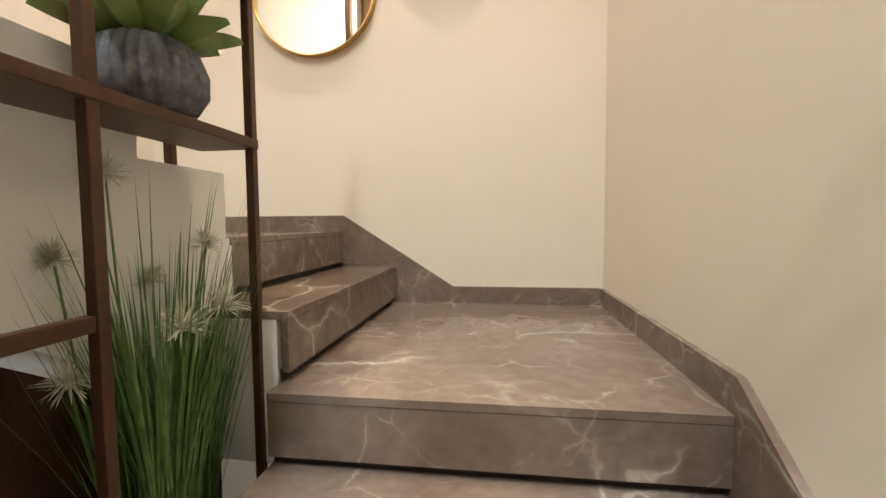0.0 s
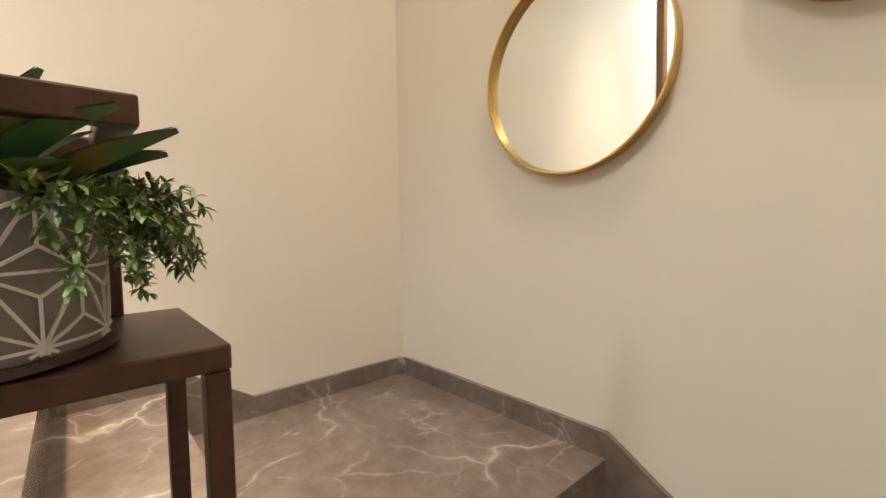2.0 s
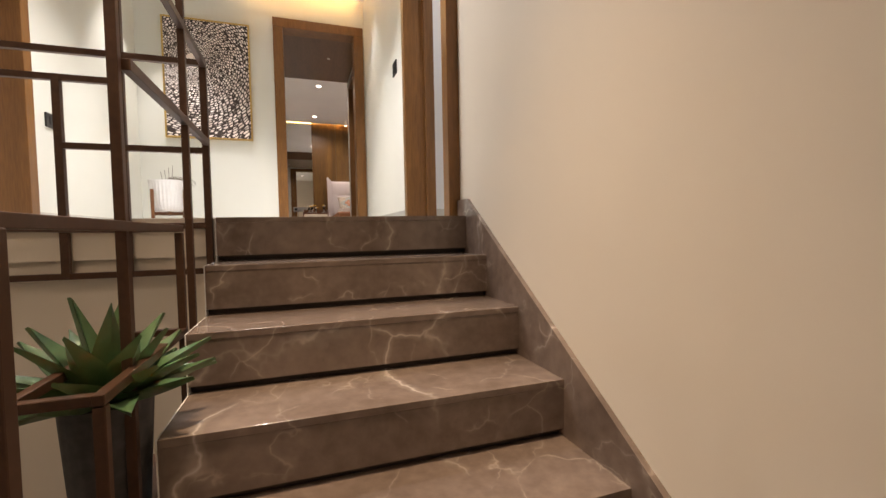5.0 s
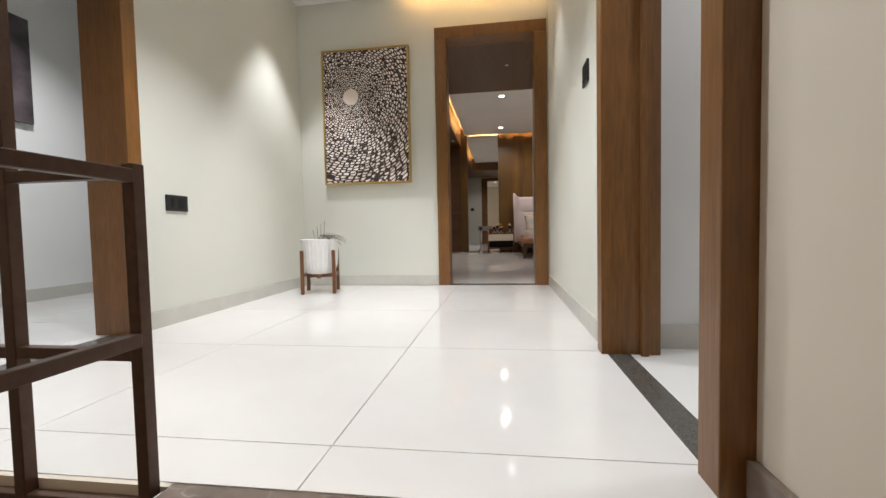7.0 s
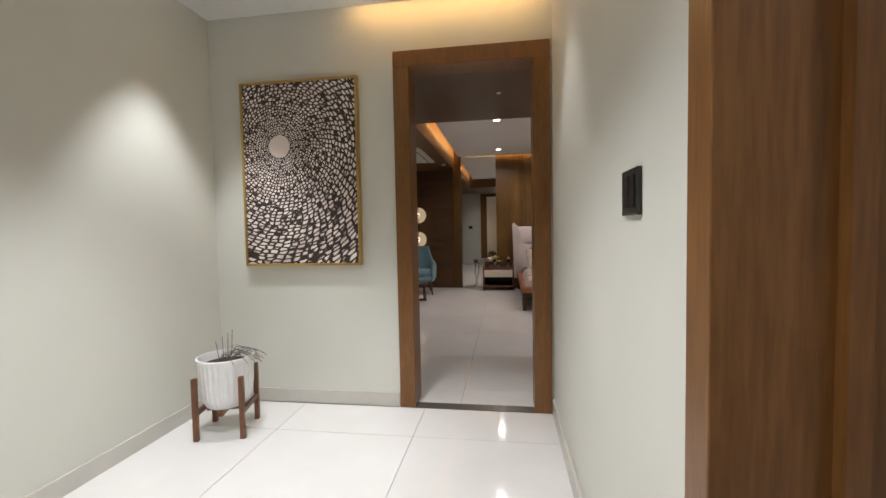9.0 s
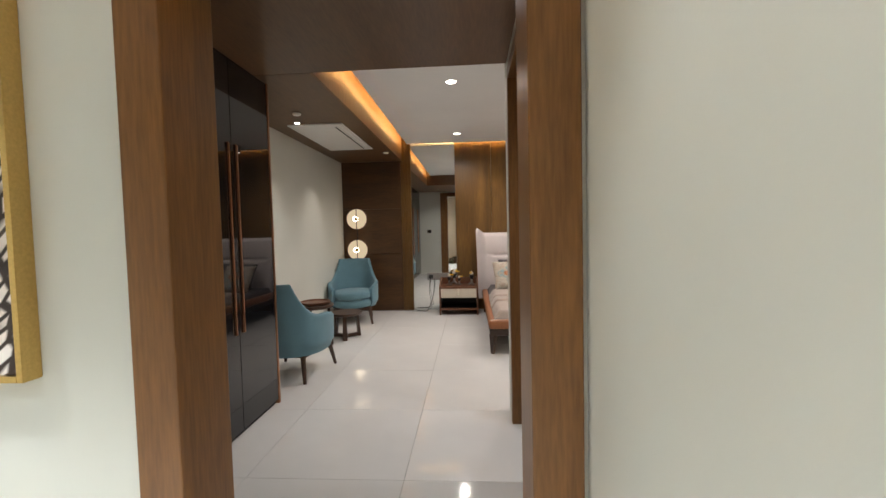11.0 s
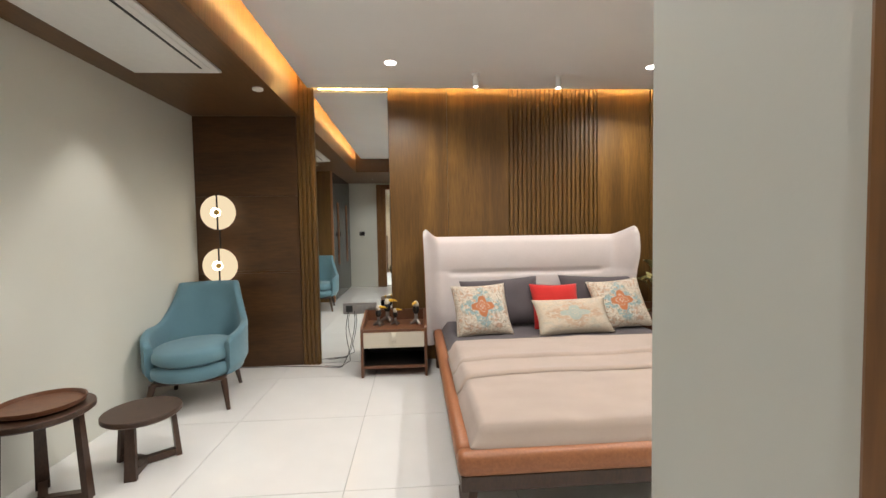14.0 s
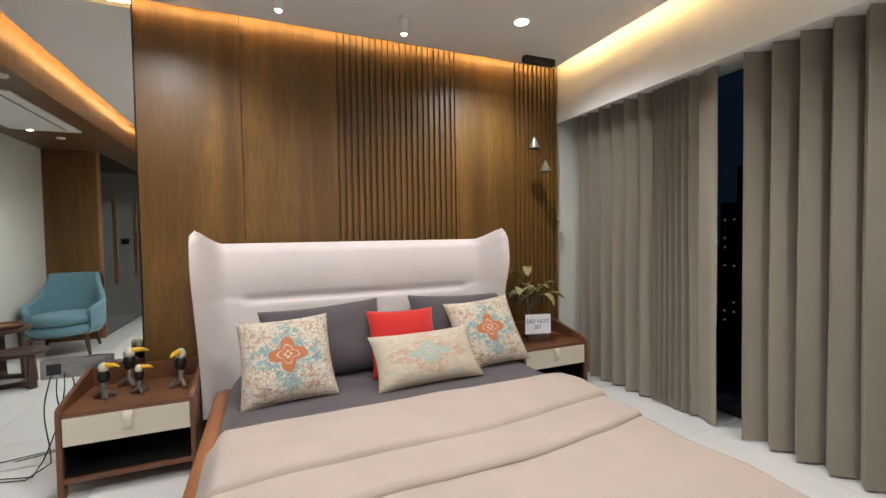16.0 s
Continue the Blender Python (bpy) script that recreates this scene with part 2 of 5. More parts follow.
M_STAIRWALL = plaster("stair_plaster", (0.74, 0.675, 0.575))
M_WALL = plaster("pale_wall_paint", (0.70, 0.70, 0.63))
M_CEIL = plaster("white_ceiling_paint", (0.85, 0.845, 0.83))
M_WHITE = plaster("white_plaster", (0.80, 0.80, 0.79))
M_MARBLE = brown_marble("brown_veined_marble")
# near black: the shade of the riser gaps is put in this colour
M_GAPSHADE = simple("gap_shade_black", (0.03, 0.02, 0.016), 0.7)
M_TILE = simple("white_polished_tile", (0.80, 0.79, 0.77), 0.07, vary=0.03, scale=3)
M_GROUT = simple("grey_grout", (0.38, 0.37, 0.35), 0.7)
M_SKIRT = simple("pale_stone_skirting", (0.58, 0.56, 0.51), 0.25, vary=0.06, scale=6)
M_STRIP = simple("dark_speckled_granite", (0.09, 0.085, 0.075), 0.25, vary=0.5, scale=220)
M_FRAME = wood("teak_frame_veneer", (0.13, 0.050, 0.012), (0.28, 0.125, 0.034), (7, 7, 0.55))
M_PANEL = wood("walnut_panel_veneer", (0.088, 0.039, 0.007), (0.25, 0.125, 0.025), (4, 4, 0.35), 0.42, band=0.5)
M_PANELH = wood("walnut_panel_cross_grain", (0.045, 0.019, 0.006), (0.135, 0.060, 0.017), (0.4, 4, 3.2), 0.45, band=0.4)
M_SOFFIT = wood("walnut_soffit_veneer", (0.10, 0.046, 0.018), (0.17, 0.085, 0.034), (5, 0.5, 5), 0.35)
M_DARKWOOD = wood("dark_walnut_solid", (0.035, 0.018, 0.011), (0.085, 0.042, 0.024), (8, 8, 3), 0.4)
M_NSWOOD = wood("nightstand_walnut", (0.10, 0.038, 0.018), (0.21, 0.088, 0.042), (3, 14, 14), 0.35)
M_BRONZE = simple("brown_painted_metal", (0.075, 0.036, 0.020), 0.42, 0.35, 0.15, 60)
M_GOLD = simple("brushed_brass", (0.62, 0.42, 0.15), 0.28, 1.0, 0.08, 120)
M_MIRROR = material("mirror_silver", 0.015, 1.0, (0.86, 0.88, 0.87))[0]
M_BLACKGLASS = material("black_lacquered_glass", 0.03, 0.0, (0.008, 0.008, 0.009), 0.7)[0]
M_COPPER = simple("copper_edge_trim", (0.5, 0.24, 0.13), 0.3, 1.0)
M_BLACK = simple("black_metal", (0.012, 0.011, 0.011), 0.4, 0.2)
M_SWITCH = simple("dark_switch_plate", (0.022, 0.021, 0.02), 0.3)
M_TEAL = fabric("teal_upholstery", (0.135, 0.255, 0.31))
M_LEATHER = simple("tan_leather", (0.33, 0.125, 0.05), 0.42, vary=0.15, scale=90)
M_HEAD = fabric("pale_headboard_leather", (0.64, 0.575, 0.555), 0.55, 300, 0.04, 0.0)
M_BLANKET = fabric("beige_bed_cover", (0.43, 0.35, 0.30), 0.92, 700, 0.06)
M_SHEET = fabric("charcoal_bed_sheet", (0.085, 0.072, 0.078), 0.9, 700, 0.1)
M_RED = fabric("red_cushion_cloth", (0.50, 0.022, 0.018), 0.85, 700)
M_PRINT = ornament("printed_cushion_cloth", (0.68, 0.60, 0.49), (0.48, 0.17, 0.07), (0.26, 0.42, 0.44), (0.10, 0.10, 0.09))
M_PRINT2 = ornament("faded_printed_cloth", (0.60, 0.51, 0.40), (0.38, 0.44, 0.40), (0.50, 0.31, 0.20), (0.26, 0.20, 0.15), 0.6)
M_CURTAIN = fabric("taupe_curtain_cloth", (0.30, 0.265, 0.215), 0.95, 500, 0.06, 0.1)
M_CREAM = simple("cream_leather_front", (0.62, 0.56, 0.46), 0.5, vary=0.05, scale=150)
M_BRECCIA = breccia("dark_breccia_marble")
M_LAMP = glow("lamp_lens", (1.0, 0.93, 0.82), 22)
M_DIMLAMP = glow("dim_lamp_lens", (1.0, 0.93, 0.82), 0.8)
M_COVE = glow("warm_led_strip", (1.0, 0.60, 0.20), 80)
M_DISC = glow("alabaster_lamp_glow", (1.0, 0.80, 0.52), 1.15)
M_DISCHOT = glow("lamp_disc_core", (1.0, 0.85, 0.6), 12)
M_GLASS = material("window_glass", 0.02, 0.0, (0.02, 0.025, 0.03), 0.6)[0]
_b = M_GLASS.node_tree.nodes["Principled BSDF"]
_b.inputs["Transmission Weight"].default_value, _b.inputs["IOR"].default_value = 1.0, 1.45
_b.inputs["Base Color"].default_value = (0.8, 0.85, 0.9, 1)
M_PLASTIC = simple("white_plastic", (0.78, 0.77, 0.74), 0.35, vary=0.02)
M_CERAMIC = simple("white_glazed_ceramic", (0.80, 0.79, 0.78), 0.25, vary=0.03)
M_TEAKLEG = wood("teak_stand_wood", (0.12, 0.045, 0.018), (0.22, 0.09, 0.035), (10, 10, 1.2))
M_SOIL = simple("dark_soil", (0.03, 0.022, 0.016), 0.95, vary=0.5, scale=90)
M_TWIG = simple("dry_twig", (0.16, 0.13, 0.10), 0.85)
M_SLATE = simple("grey_stone_pot", (0.13, 0.13, 0.14), 0.75, vary=0.5, scale=45)
M_STARPOT = simple("taupe_cement_pot", (0.20, 0.175, 0.155), 0.7, vary=0.12)
M_LINE = simple("white_relief_line", (0.66, 0.63, 0.58), 0.7)
M_SUCC = leafy("pale_succulent_leaf", (0.10, 0.19, 0.05), (0.27, 0.37, 0.13))
M_LEAF = leafy("deep_green_leaf", (0.018, 0.06, 0.02), (0.06, 0.14, 0.04))
M_MOSS = leafy("trailing_green_leaf", (0.06, 0.12, 0.03), (0.20, 0.29, 0.08))
M_GRASS = leafy("green_grass_blade", (0.05, 0.13, 0.03), (0.20, 0.34, 0.11), 0.5, 30)
M_BLOOM = leafy("white_grass_flower", (0.50, 0.52, 0.40), (0.78, 0.77, 0.66), 0.7)
M_ALOE = leafy("blue_green_aloe_leaf", (0.04, 0.10, 0.04), (0.15, 0.26, 0.12), 0.4, 9)
M_DRYLEAF = leafy("gold_green_leaf", (0.16, 0.15, 0.05), (0.42, 0.37, 0.17))
M_YELLOW = simple("yellow_lacquer", (0.72, 0.42, 0.03), 0.3)
M_SILVER = simple("pewter_metal", (0.36, 0.35, 0.34), 0.3, 0.9)
M_PAPER = simple("white_card", (0.80, 0.80, 0.84), 0.6, vary=0.01)
M_INK = simple("blue_grey_ink", (0.07, 0.08, 0.16), 0.7)


# ---- mesh helpers ----
def box(bm, x0, x1, y0, y1, z0, z1, bevel=0.0):
    m = Matrix.Translation(((x0 + x1) / 2, (y0 + y1) / 2, (z0 + z1) / 2)) @ Matrix.Diagonal((abs(x1 - x0), abs(y1 - y0), abs(z1 - z0), 1))
    made = bmesh.ops.create_cube(bm, size=1, matrix=m)
    if bevel:
        edges = list({e for v in made["verts"] for e in v.link_edges})
        bmesh.ops.bevel(bm, geom=edges, offset=bevel, segments=2, affect="EDGES", profile=0.5)
    return bm


def lathe(bm, profile, cx=0, cy=0, cz=0, seg=32, wave=None):
    rings = []
    for r, z in profile:
        ring = []
        for i in range(seg):
            a = 2 * math.pi * i / seg
            rr = r if wave is None else wave(r, a, z)
            ring.append(bm.verts.new((cx + rr * math.cos(a), cy + rr * math.sin(a), cz + z)))
        rings.append(ring)
    for p, q in zip(rings, rings[1:]):
        for i in range(seg):
            j = (i + 1) % seg
            bm.faces.new((p[i], p[j], q[j], q[i]))
    if profile[0][0] > 1e-4:
        bm.faces.new(rings[0][::-1])
    if profile[-1][0] > 1e-4:
        bm.faces.new(rings[-1])
    return bm


def rod(bm, a, b, r0, r1=None, seg=8):
    a, b = Vector(a), Vector(b)
    r1 = r0 if r1 is None else r1
    q = (b - a).to_track_quat("Z", "Y").to_matrix()
    lo, hi = [], []
    for i in range(seg):
        d = q @ Vector((math.cos(2 * math.pi * (i + 0.5) / seg), math.sin(2 * math.pi * (i + 0.5) / seg), 0))
        lo.append(bm.verts.new(a + d * r0))
        hi.append(bm.verts.new(b + d * r1))
    for i in range(seg):
        j = (i + 1) % seg
        bm.faces.new((lo[i], lo[j], hi[j], hi[i]))
    bm.faces.new(lo[::-1])
    bm.faces.new(hi)
    return bm


def tube(bm, pts, r, seg=6):
    for a, b in zip(pts, pts[1:]):
        rod(bm, a, b, r, r, seg)
    return bm


def prism(bm, pts, axis, lo, hi):
    """A polygon in the plane across an axis, drawn out from lo to hi."""
    def at(p, d):
        return {"x": (d, p[0], p[1]), "y": (p[0], d, p[1]), "z": (p[0], p[1], d)}[axis]
    a, b = [bm.verts.new(at(p, lo)) for p in pts], [bm.verts.new(at(p, hi)) for p in pts]
    bm.faces.new(a)
    bm.faces.new(b[::-1])
    for i in range(len(pts)):
        j = (i + 1) % len(pts)
        bm.faces.new((a[i], b[i], b[j], a[j]))
    bmesh.ops.recalc_face_normals(bm, faces=bm.faces)
    return bm


def torus(bm, centre, R, r, normal="y", seg=48, ring=10, depth=1.0):
    grid = []
    for i in range(seg):
        a = 2 * math.pi * i / seg
        row = []
        for j in range(ring):
            b = 2 * math.pi * (j + 0.5) / ring
            rad, off = R + r * math.cos(b), r * depth * math.sin(b)
            p = (rad * math.cos(a), off, rad * math.sin(a)) if normal == "y" else (rad * math.cos(a), rad * math.sin(a), off)
            row.append(bm.verts.new(Vector(centre) + Vector(p)))
        grid.append(row)
    for i in range(seg):
        for j in range(ring):
            k, h = (i + 1) % seg, (j + 1) % ring
            bm.faces.new((grid[i][j], grid[k][j], grid[k][h], grid[i][h]))
    bmesh.ops.recalc_face_normals(bm, faces=bm.faces)
    return bm


def blade(bm, root, way, length, width, bend=0.3, up=Vector((0, 0, 1)), steps=5, fold=0.25, shape=1.0, thick=0.0):
    """A leaf: a tapered, folded strip that bends over."""
    root, way = Vector(root), Vector(way).normalized()
    side = way.cross(up)
    side = side.normalized() if side.length > 0.05 else Vector((1, 0, 0))
    rows, p, d = [], root.copy(), way.copy()
    for i in range(steps + 1):
        f = i / steps
        w = width * (max(0.0, math.sin(math.pi * (0.12 + 0.88 * f ** shape)))) * 0.5 if i < steps else 0.0
        n = side.cross(d).normalized()
        rows.append((p - side * w + n * w * fold, p + n * thick * 0, p + side * w + n * w * fold, n))
        p = p + d * (length / steps)
        d = (d - up * bend / steps).normalized()
    vs = [[bm.verts.new(q) for q in r[:3]] for r in rows]
    for a, b in zip(vs, vs[1:]):
        bm.faces.new((a[0], a[1], b[1], b[0]))
        bm.faces.new((a[1], a[2], b[2], b[1]))
    if thick:
        us = [[bm.verts.new(q - r[3] * (thick if k == 1 else thick * 0.2)) for k, q in enumerate(r[:3])] for r in rows]
        for a, b in zip(us, us[1:]):
            bm.faces.new((a[1], a[0], b[0], b[1]))
            bm.faces.new((a[2], a[1], b[1], b[2]))
    return bm


def finish(bm, name, mat, smooth=None):
    me = bpy.data.meshes.new(name)
    bmesh.ops.remove_doubles(bm, verts=bm.verts, dist=1e-6)
    bm.to_mesh(me)
    bm.free()
    me.materials.append(mat)
    if smooth:
        for p in me.polygons:
            p.use_smooth = True
        me.set_sharp_from_angle(angle=radians(smooth))
    return me


def thing(name, at, label, category, group="", rz=0, kind=""):
    ob = new(name)
    ob.empty_display_size = 0.05
    ob.matrix_world = pose(*at, 0, 0, rz)
    return tagged(ob, label, category, group, kind)


def part(name, bm, mat, parent, label="", world_at=None, smooth=None):
    if world_at:
        bmesh.ops.translate(bm, verts=bm.verts, vec=-Vector(world_at))
    ob = new(name, finish(bm, name, mat, smooth))
    ob.parent = parent
    if label:
        ob["label"] = label
    return ob


def solo(name, bm, mat, label, category, kind="", group="", smooth=None):
    """A thing of a single mesh, with its origin at its base."""
    xs = [v.co.copy() for v in bm.verts]
    base = Vector((sum(v.x for v in xs) / len(xs), sum(v.y for v in xs) / len(xs), min(v.z for v in xs)))
    bmesh.ops.translate(bm, verts=bm.verts, vec=-base)
    ob = new(name, finish(bm, name, mat, smooth))
    ob.location = base
    return tagged(ob, label, category, group, kind)


def slab(name, mat, *boxes, label="", category="", kind="structure", bevel=0.0):
    bm = bmesh.new()
    for bx in boxes:
        box(bm, *bx, bevel=bevel)
    ob = new(name, finish(bm, name, mat))
    return tagged(ob, label, category, kind=kind)


# ---- structure: stairwell ----
XR, XL, YM = 0.695, -1.540, -1.932          # stair walls and mirror wall
RISE, TREAD, LOW = 0.17, 0.2675, -3.57
L2, L1 = -8 * RISE, -10 * RISE              # upper and lower landing
YUP = [0.843] + [0.619 - TREAD * k for k in range(7)]   # nosings of the upper flight, top first
YDN = [-0.811 + TREAD * k for k in range(11)]           # nosings of the lower flight

slab("wall_stair_east", M_STAIRWALL, (XR, XR + 0.15, YM - 0.15, 0.95, LOW, 2.6), label="beige plastered stair wall", category="wall")
slab("wall_stair_south", M_STAIRWALL, (XL - 0.15, XR, YM - 0.15, YM, LOW, 2.6), label="beige plastered wall with round mirrors", category="wall")
slab("wall_stair_west", M_STAIRWALL, (XL - 0.15, XL, YM, 1.2, LOW, 2.6), label="beige plastered wall beside the lower flight", category="wall")
slab("wall_below_hall", M_STAIRWALL, (XL, -0.36, 0.905, 1.05, LOW, -0.151), label="beige wall under the upper floor", category="wall")
slab("ceiling_stair", M_CEIL, (XL - 0.15, XR + 0.15, YM - 0.15, 1.0, 2.45, 2.6), label="white ceiling over the stairs", category="ceiling")
slab("floor_lower", M_TILE, (XL - 0.15, XR + 0.15, YM - 0.15, 4.0, LOW - 0.1, LOW), label="white polished floor of the lower storey", category="floor")
slab("stairwell_edge", M_STAIRWALL, (XL, -0.35, 0.887, 0.8995, -0.15, -0.001), label="beige edge of the upper floor", category="trim")
slab("wall_lower_north", M_WHITE, (XL - 0.15, XR + 0.15, 3.6, 3.75, LOW, -0.2), label="white wall of the lower storey", category="wall")


def stair_flight(name, label, steps, x0, x1):
    """steps: nosing y, top z, back y, riser foot z; the flight faces +y or -y by the sign of back - nosing."""
    st = thing(name, (0, 0, 0), label, "stairs", kind="structure")
    for y, z, back, foot in steps:
        s = 1 if back > y else -1
        bm = bmesh.new()
        box(bm, x0, x1, min(y, back), max(y, back), z - 0.02, z, 0.0015)
        part("tread", bm, M_MARBLE, st)
        bm = bmesh.new()
        box(bm, x0, x1, min(y + s * 0.0015, y + s * 0.02), max(y + s * 0.0015, y + s * 0.02), foot + 0.022, z - 0.0205)
        part("riser", bm, M_MARBLE, st)
        # strip at the back of the gap, its shade painted near black
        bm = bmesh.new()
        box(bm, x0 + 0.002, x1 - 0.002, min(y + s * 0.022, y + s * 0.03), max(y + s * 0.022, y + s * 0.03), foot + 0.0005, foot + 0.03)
        part("shadow_gap", bm, M_GAPSHADE, st)
    return st


up = [(YUP[k], -k * RISE, (YUP[k - 1] if k else 0.872) + 0.025, -(k + 1) * RISE) for k in range(8)]
stair_flight("upper_stair_flight", "brown veined marble stair flight with dark shadow gaps", up, -0.348, 0.677)
down = [(YDN[j], L1 - j * RISE, YDN[j - 1] - 0.025, L1 - (j + 1) * RISE) for j in range(1, 11)]
stair_flight("lower_stair_flight", "brown veined marble stair flight coming up", down, -1.522, -0.555)

land = thing("stair_landing", (0, 0, 0), "two brown marble landings joined by a step", "landing", kind="structure")
for name, b in (
        ("landing_slab", (-0.32, 0.677, YM + 0.018, YUP[7] + 0.025, L2 - 0.02, L2)),
        ("tread", (-0.58, -0.295, YM + 0.018, -0.875, L2 - RISE - 0.02, L2 - RISE)),
        ("landing_slab", (-1.522, -0.555, YM + 0.018, YDN[0], L1 - 0.02, L1)),
        ("riser", (-0.3185, -0.30, YM + 0.018, -0.985, L2 - RISE + 0.022, L2 - 0.0205)),
        ("riser", (-0.5785, -0.56, YM + 0.018, -0.875, L1 + 0.022, L2 - RISE - 0.0205)),
        ("riser", (-1.522, -0.555, YDN[0] - 0.02, YDN[0] - 0.0015, L1 - RISE + 0.022, L1 - 0.0205))):
    bm = bmesh.new()
    box(bm, *b, bevel=0.0015)
    part(name, bm, M_MARBLE, land)
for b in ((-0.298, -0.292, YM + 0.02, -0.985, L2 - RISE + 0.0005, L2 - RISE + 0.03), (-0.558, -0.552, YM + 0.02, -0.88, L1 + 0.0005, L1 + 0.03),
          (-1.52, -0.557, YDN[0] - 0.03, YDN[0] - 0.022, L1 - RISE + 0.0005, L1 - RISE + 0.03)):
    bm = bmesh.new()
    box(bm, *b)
    part("shadow_gap", bm, M_GAPSHADE, land)

# plastered cores under the steps
core = bmesh.new()
poly = [(YUP[0] + 0.03, -0.021)]
for k in range(8):
    poly += [(YUP[k] + 0.031, -k * RISE - 0.021), (YUP[k] + 0.031, -(k + 1) * RISE - 0.021)]
poly += [(-1.02, L2 - 0.021), (-1.02, -1.84), (1.14, -0.47), (1.14, -0.021)]
prism(core, poly, "x", -0.342, 0.668)
tagged(new("stair_core_upper", finish(core, "stair_core_upper", M_WHITE)), "white plastered underside of the upper flight", "stair core", kind="structure")
side = [(YUP[0] + 0.03, -0.001)]
for k in range(8):
    side += [(YUP[k] - 0.0005, -k * RISE - 0.0008), (YUP[k] - 0.0005, -(k + 1) * RISE - 0.0008)]
side += [(-1.0, L2 - 0.001), (-1.0, -1.83), (0.873, -0.64)]
plate = prism(bmesh.new(), side, "x", -0.351, -0.3485)
tagged(new("stair_side_upper", finish(plate, "stair_side_upper", M_WHITE)), "white plastered stepped side of the upper flight", "stair side", kind="structure")
# added panel: its dark wood stands in for the dark space under the stairs
under = prism(bmesh.new(), [(-1.0, LOW), (-1.0, -1.86), (0.85, -0.69), (0.85, LOW)], "x", -0.30, -0.27)
tagged(new("wall_under_stair", finish(under, "wall_under_stair", M_DARKWOOD)), "added dark wood panel filling the dark space under the stairs", "wall panel", kind="structure")
core = bmesh.new()
poly = []
for j in range(11):
    poly += [(YDN[j] - 0.031, L1 - j * RISE - 0.021), (YDN[j] - 0.031, L1 - (j + 1) * RISE - 0.021)]
poly += [(YDN[10] - 0.2, LOW), (-1.0, LOW), (-1.0, L1 - 0.021)]
prism(core, poly, "x", -1.508, -0.566)
tagged(new("stair_core_lower", finish(core, "stair_core_lower", M_WHITE)), "white plastered side of the lower flight", "stair core", kind="structure")
slab("stair_core_landing", M_WHITE, (-0.295, 0.668, YM + 0.005, -1.03, L2 - 0.22, L2 - 0.0215), (-0.548, -0.2, YM + 0.005, -0.8755, L1 - 0.2, L2 - RISE - 0.021),
     (-1.508, -0.57, YM + 0.005, -1.0, L1 - 0.2, L1 - 0.0215), label="white plastered edge of the landings", category="stair core")

# marble skirting that follows the steps
SK = 0.076


def stepped_skirt(name, pts, axis, lo, hi):
    bm = prism(bmesh.new(), pts, axis, lo, hi)
    tagged(new(name, finish(bm, name, M_MARBLE)), "brown marble skirting that follows the stairs", "skirting", kind="structure")


slope = RISE / TREAD
ybend = YUP[7] - TREAD
stepped_skirt("baseboard_stair_east", [(YM + 0.018, L2 + SK), (ybend, L2 + SK), (YUP[0] - 0.01, SK), (0.945, SK), (0.945, -0.1), (YUP[0] + 0.05, -0.2), (ybend + 0.2, L2 - 0.1), (YM + 0.018, L2 - 0.1)], "x", XR - 0.018, XR - 0.0005)
stepped_skirt("baseboard_stair_south", [(XL + 0.018, L1 + SK), (-0.855, L1 + SK), (-0.321, L2 + SK), (XR - 0.018, L2 + SK), (XR - 0.018, L2 - 0.1), (-0.3, L2 - 0.25), (-0.7, L1 - 0.1), (XL + 0.018, L1 - 0.1)], "y", YM + 0.0005, YM + 0.018)
stepped_skirt("baseboard_stair_west", [(YM + 0.018, L1 + SK), (YDN[0], L1 + SK), (YDN[10], L1 + SK - 10 * RISE), (YDN[10], L1 - 11 * RISE), (YDN[0] - 0.2, L1 - 0.2), (YM + 0.018, L1 - 0.2)], "x", XL + 0.0005, XL + 0.018)

# ---- structure: upper hall ----
HW, HE, HN = -1.470, 0.672, 3.765           # hall walls
HC = 2.455
slab("floor_hall_base", M_GROUT, (-4.2, 3.5, 0.90, 4.0, -0.15, -0.006), label="grey grout bed of the hall floor", category="floor")
slab("wall_hall_west", M_WALL, (HW - 0.17, HW, 2.02, HN, 0, 2.6), (HW - 0.17, HW, 1.2, 2.02, 2.12, 2.6), label="pale painted hall wall", category="wall")
slab("wall_hall_north", M_WALL, (HW - 0.17, -0.25, HN, HN + 0.14, 0, 2.6), (0.65, HE + 0.17, HN, HN + 0.14, 0, 2.6), (-0.25, 0.65, HN, HN + 0.14, 2.15, 2.6), label="pale painted wall with a doorway", category="wall")
slab("wall_hall_east", M_WALL, (HE, HE + 0.17, 1.865, HN, 0, 2.6), (HE, HE + 0.17, 0.95, 1.865, 2.12, 2.6), label="pale painted hall wall with a door opening", category="wall")
slab("ceiling_hall", M_CEIL, (-4.2, 3.5, 0.95, HN, HC, 2.6), label="white hall ceiling", category="ceiling")
slab("ceiling_hall_drop", M_CEIL, (HW, -1.05, 1.0, 1.75, 2.33, HC - 0.002), label="white boxed drop of the hall ceiling", category="ceiling")
slab("baseboard_hall", M_SKIRT, (HW, HW + 0.012, 2.03, HN, 0, 0.085), (HW + 0.012, -0.262, HN - 0.012, HN, 0, 0.085), (HE - 0.012, HE, 1.87, HN - 0.002, 0, 0.085), label="pale stone skirting", category="skirting")
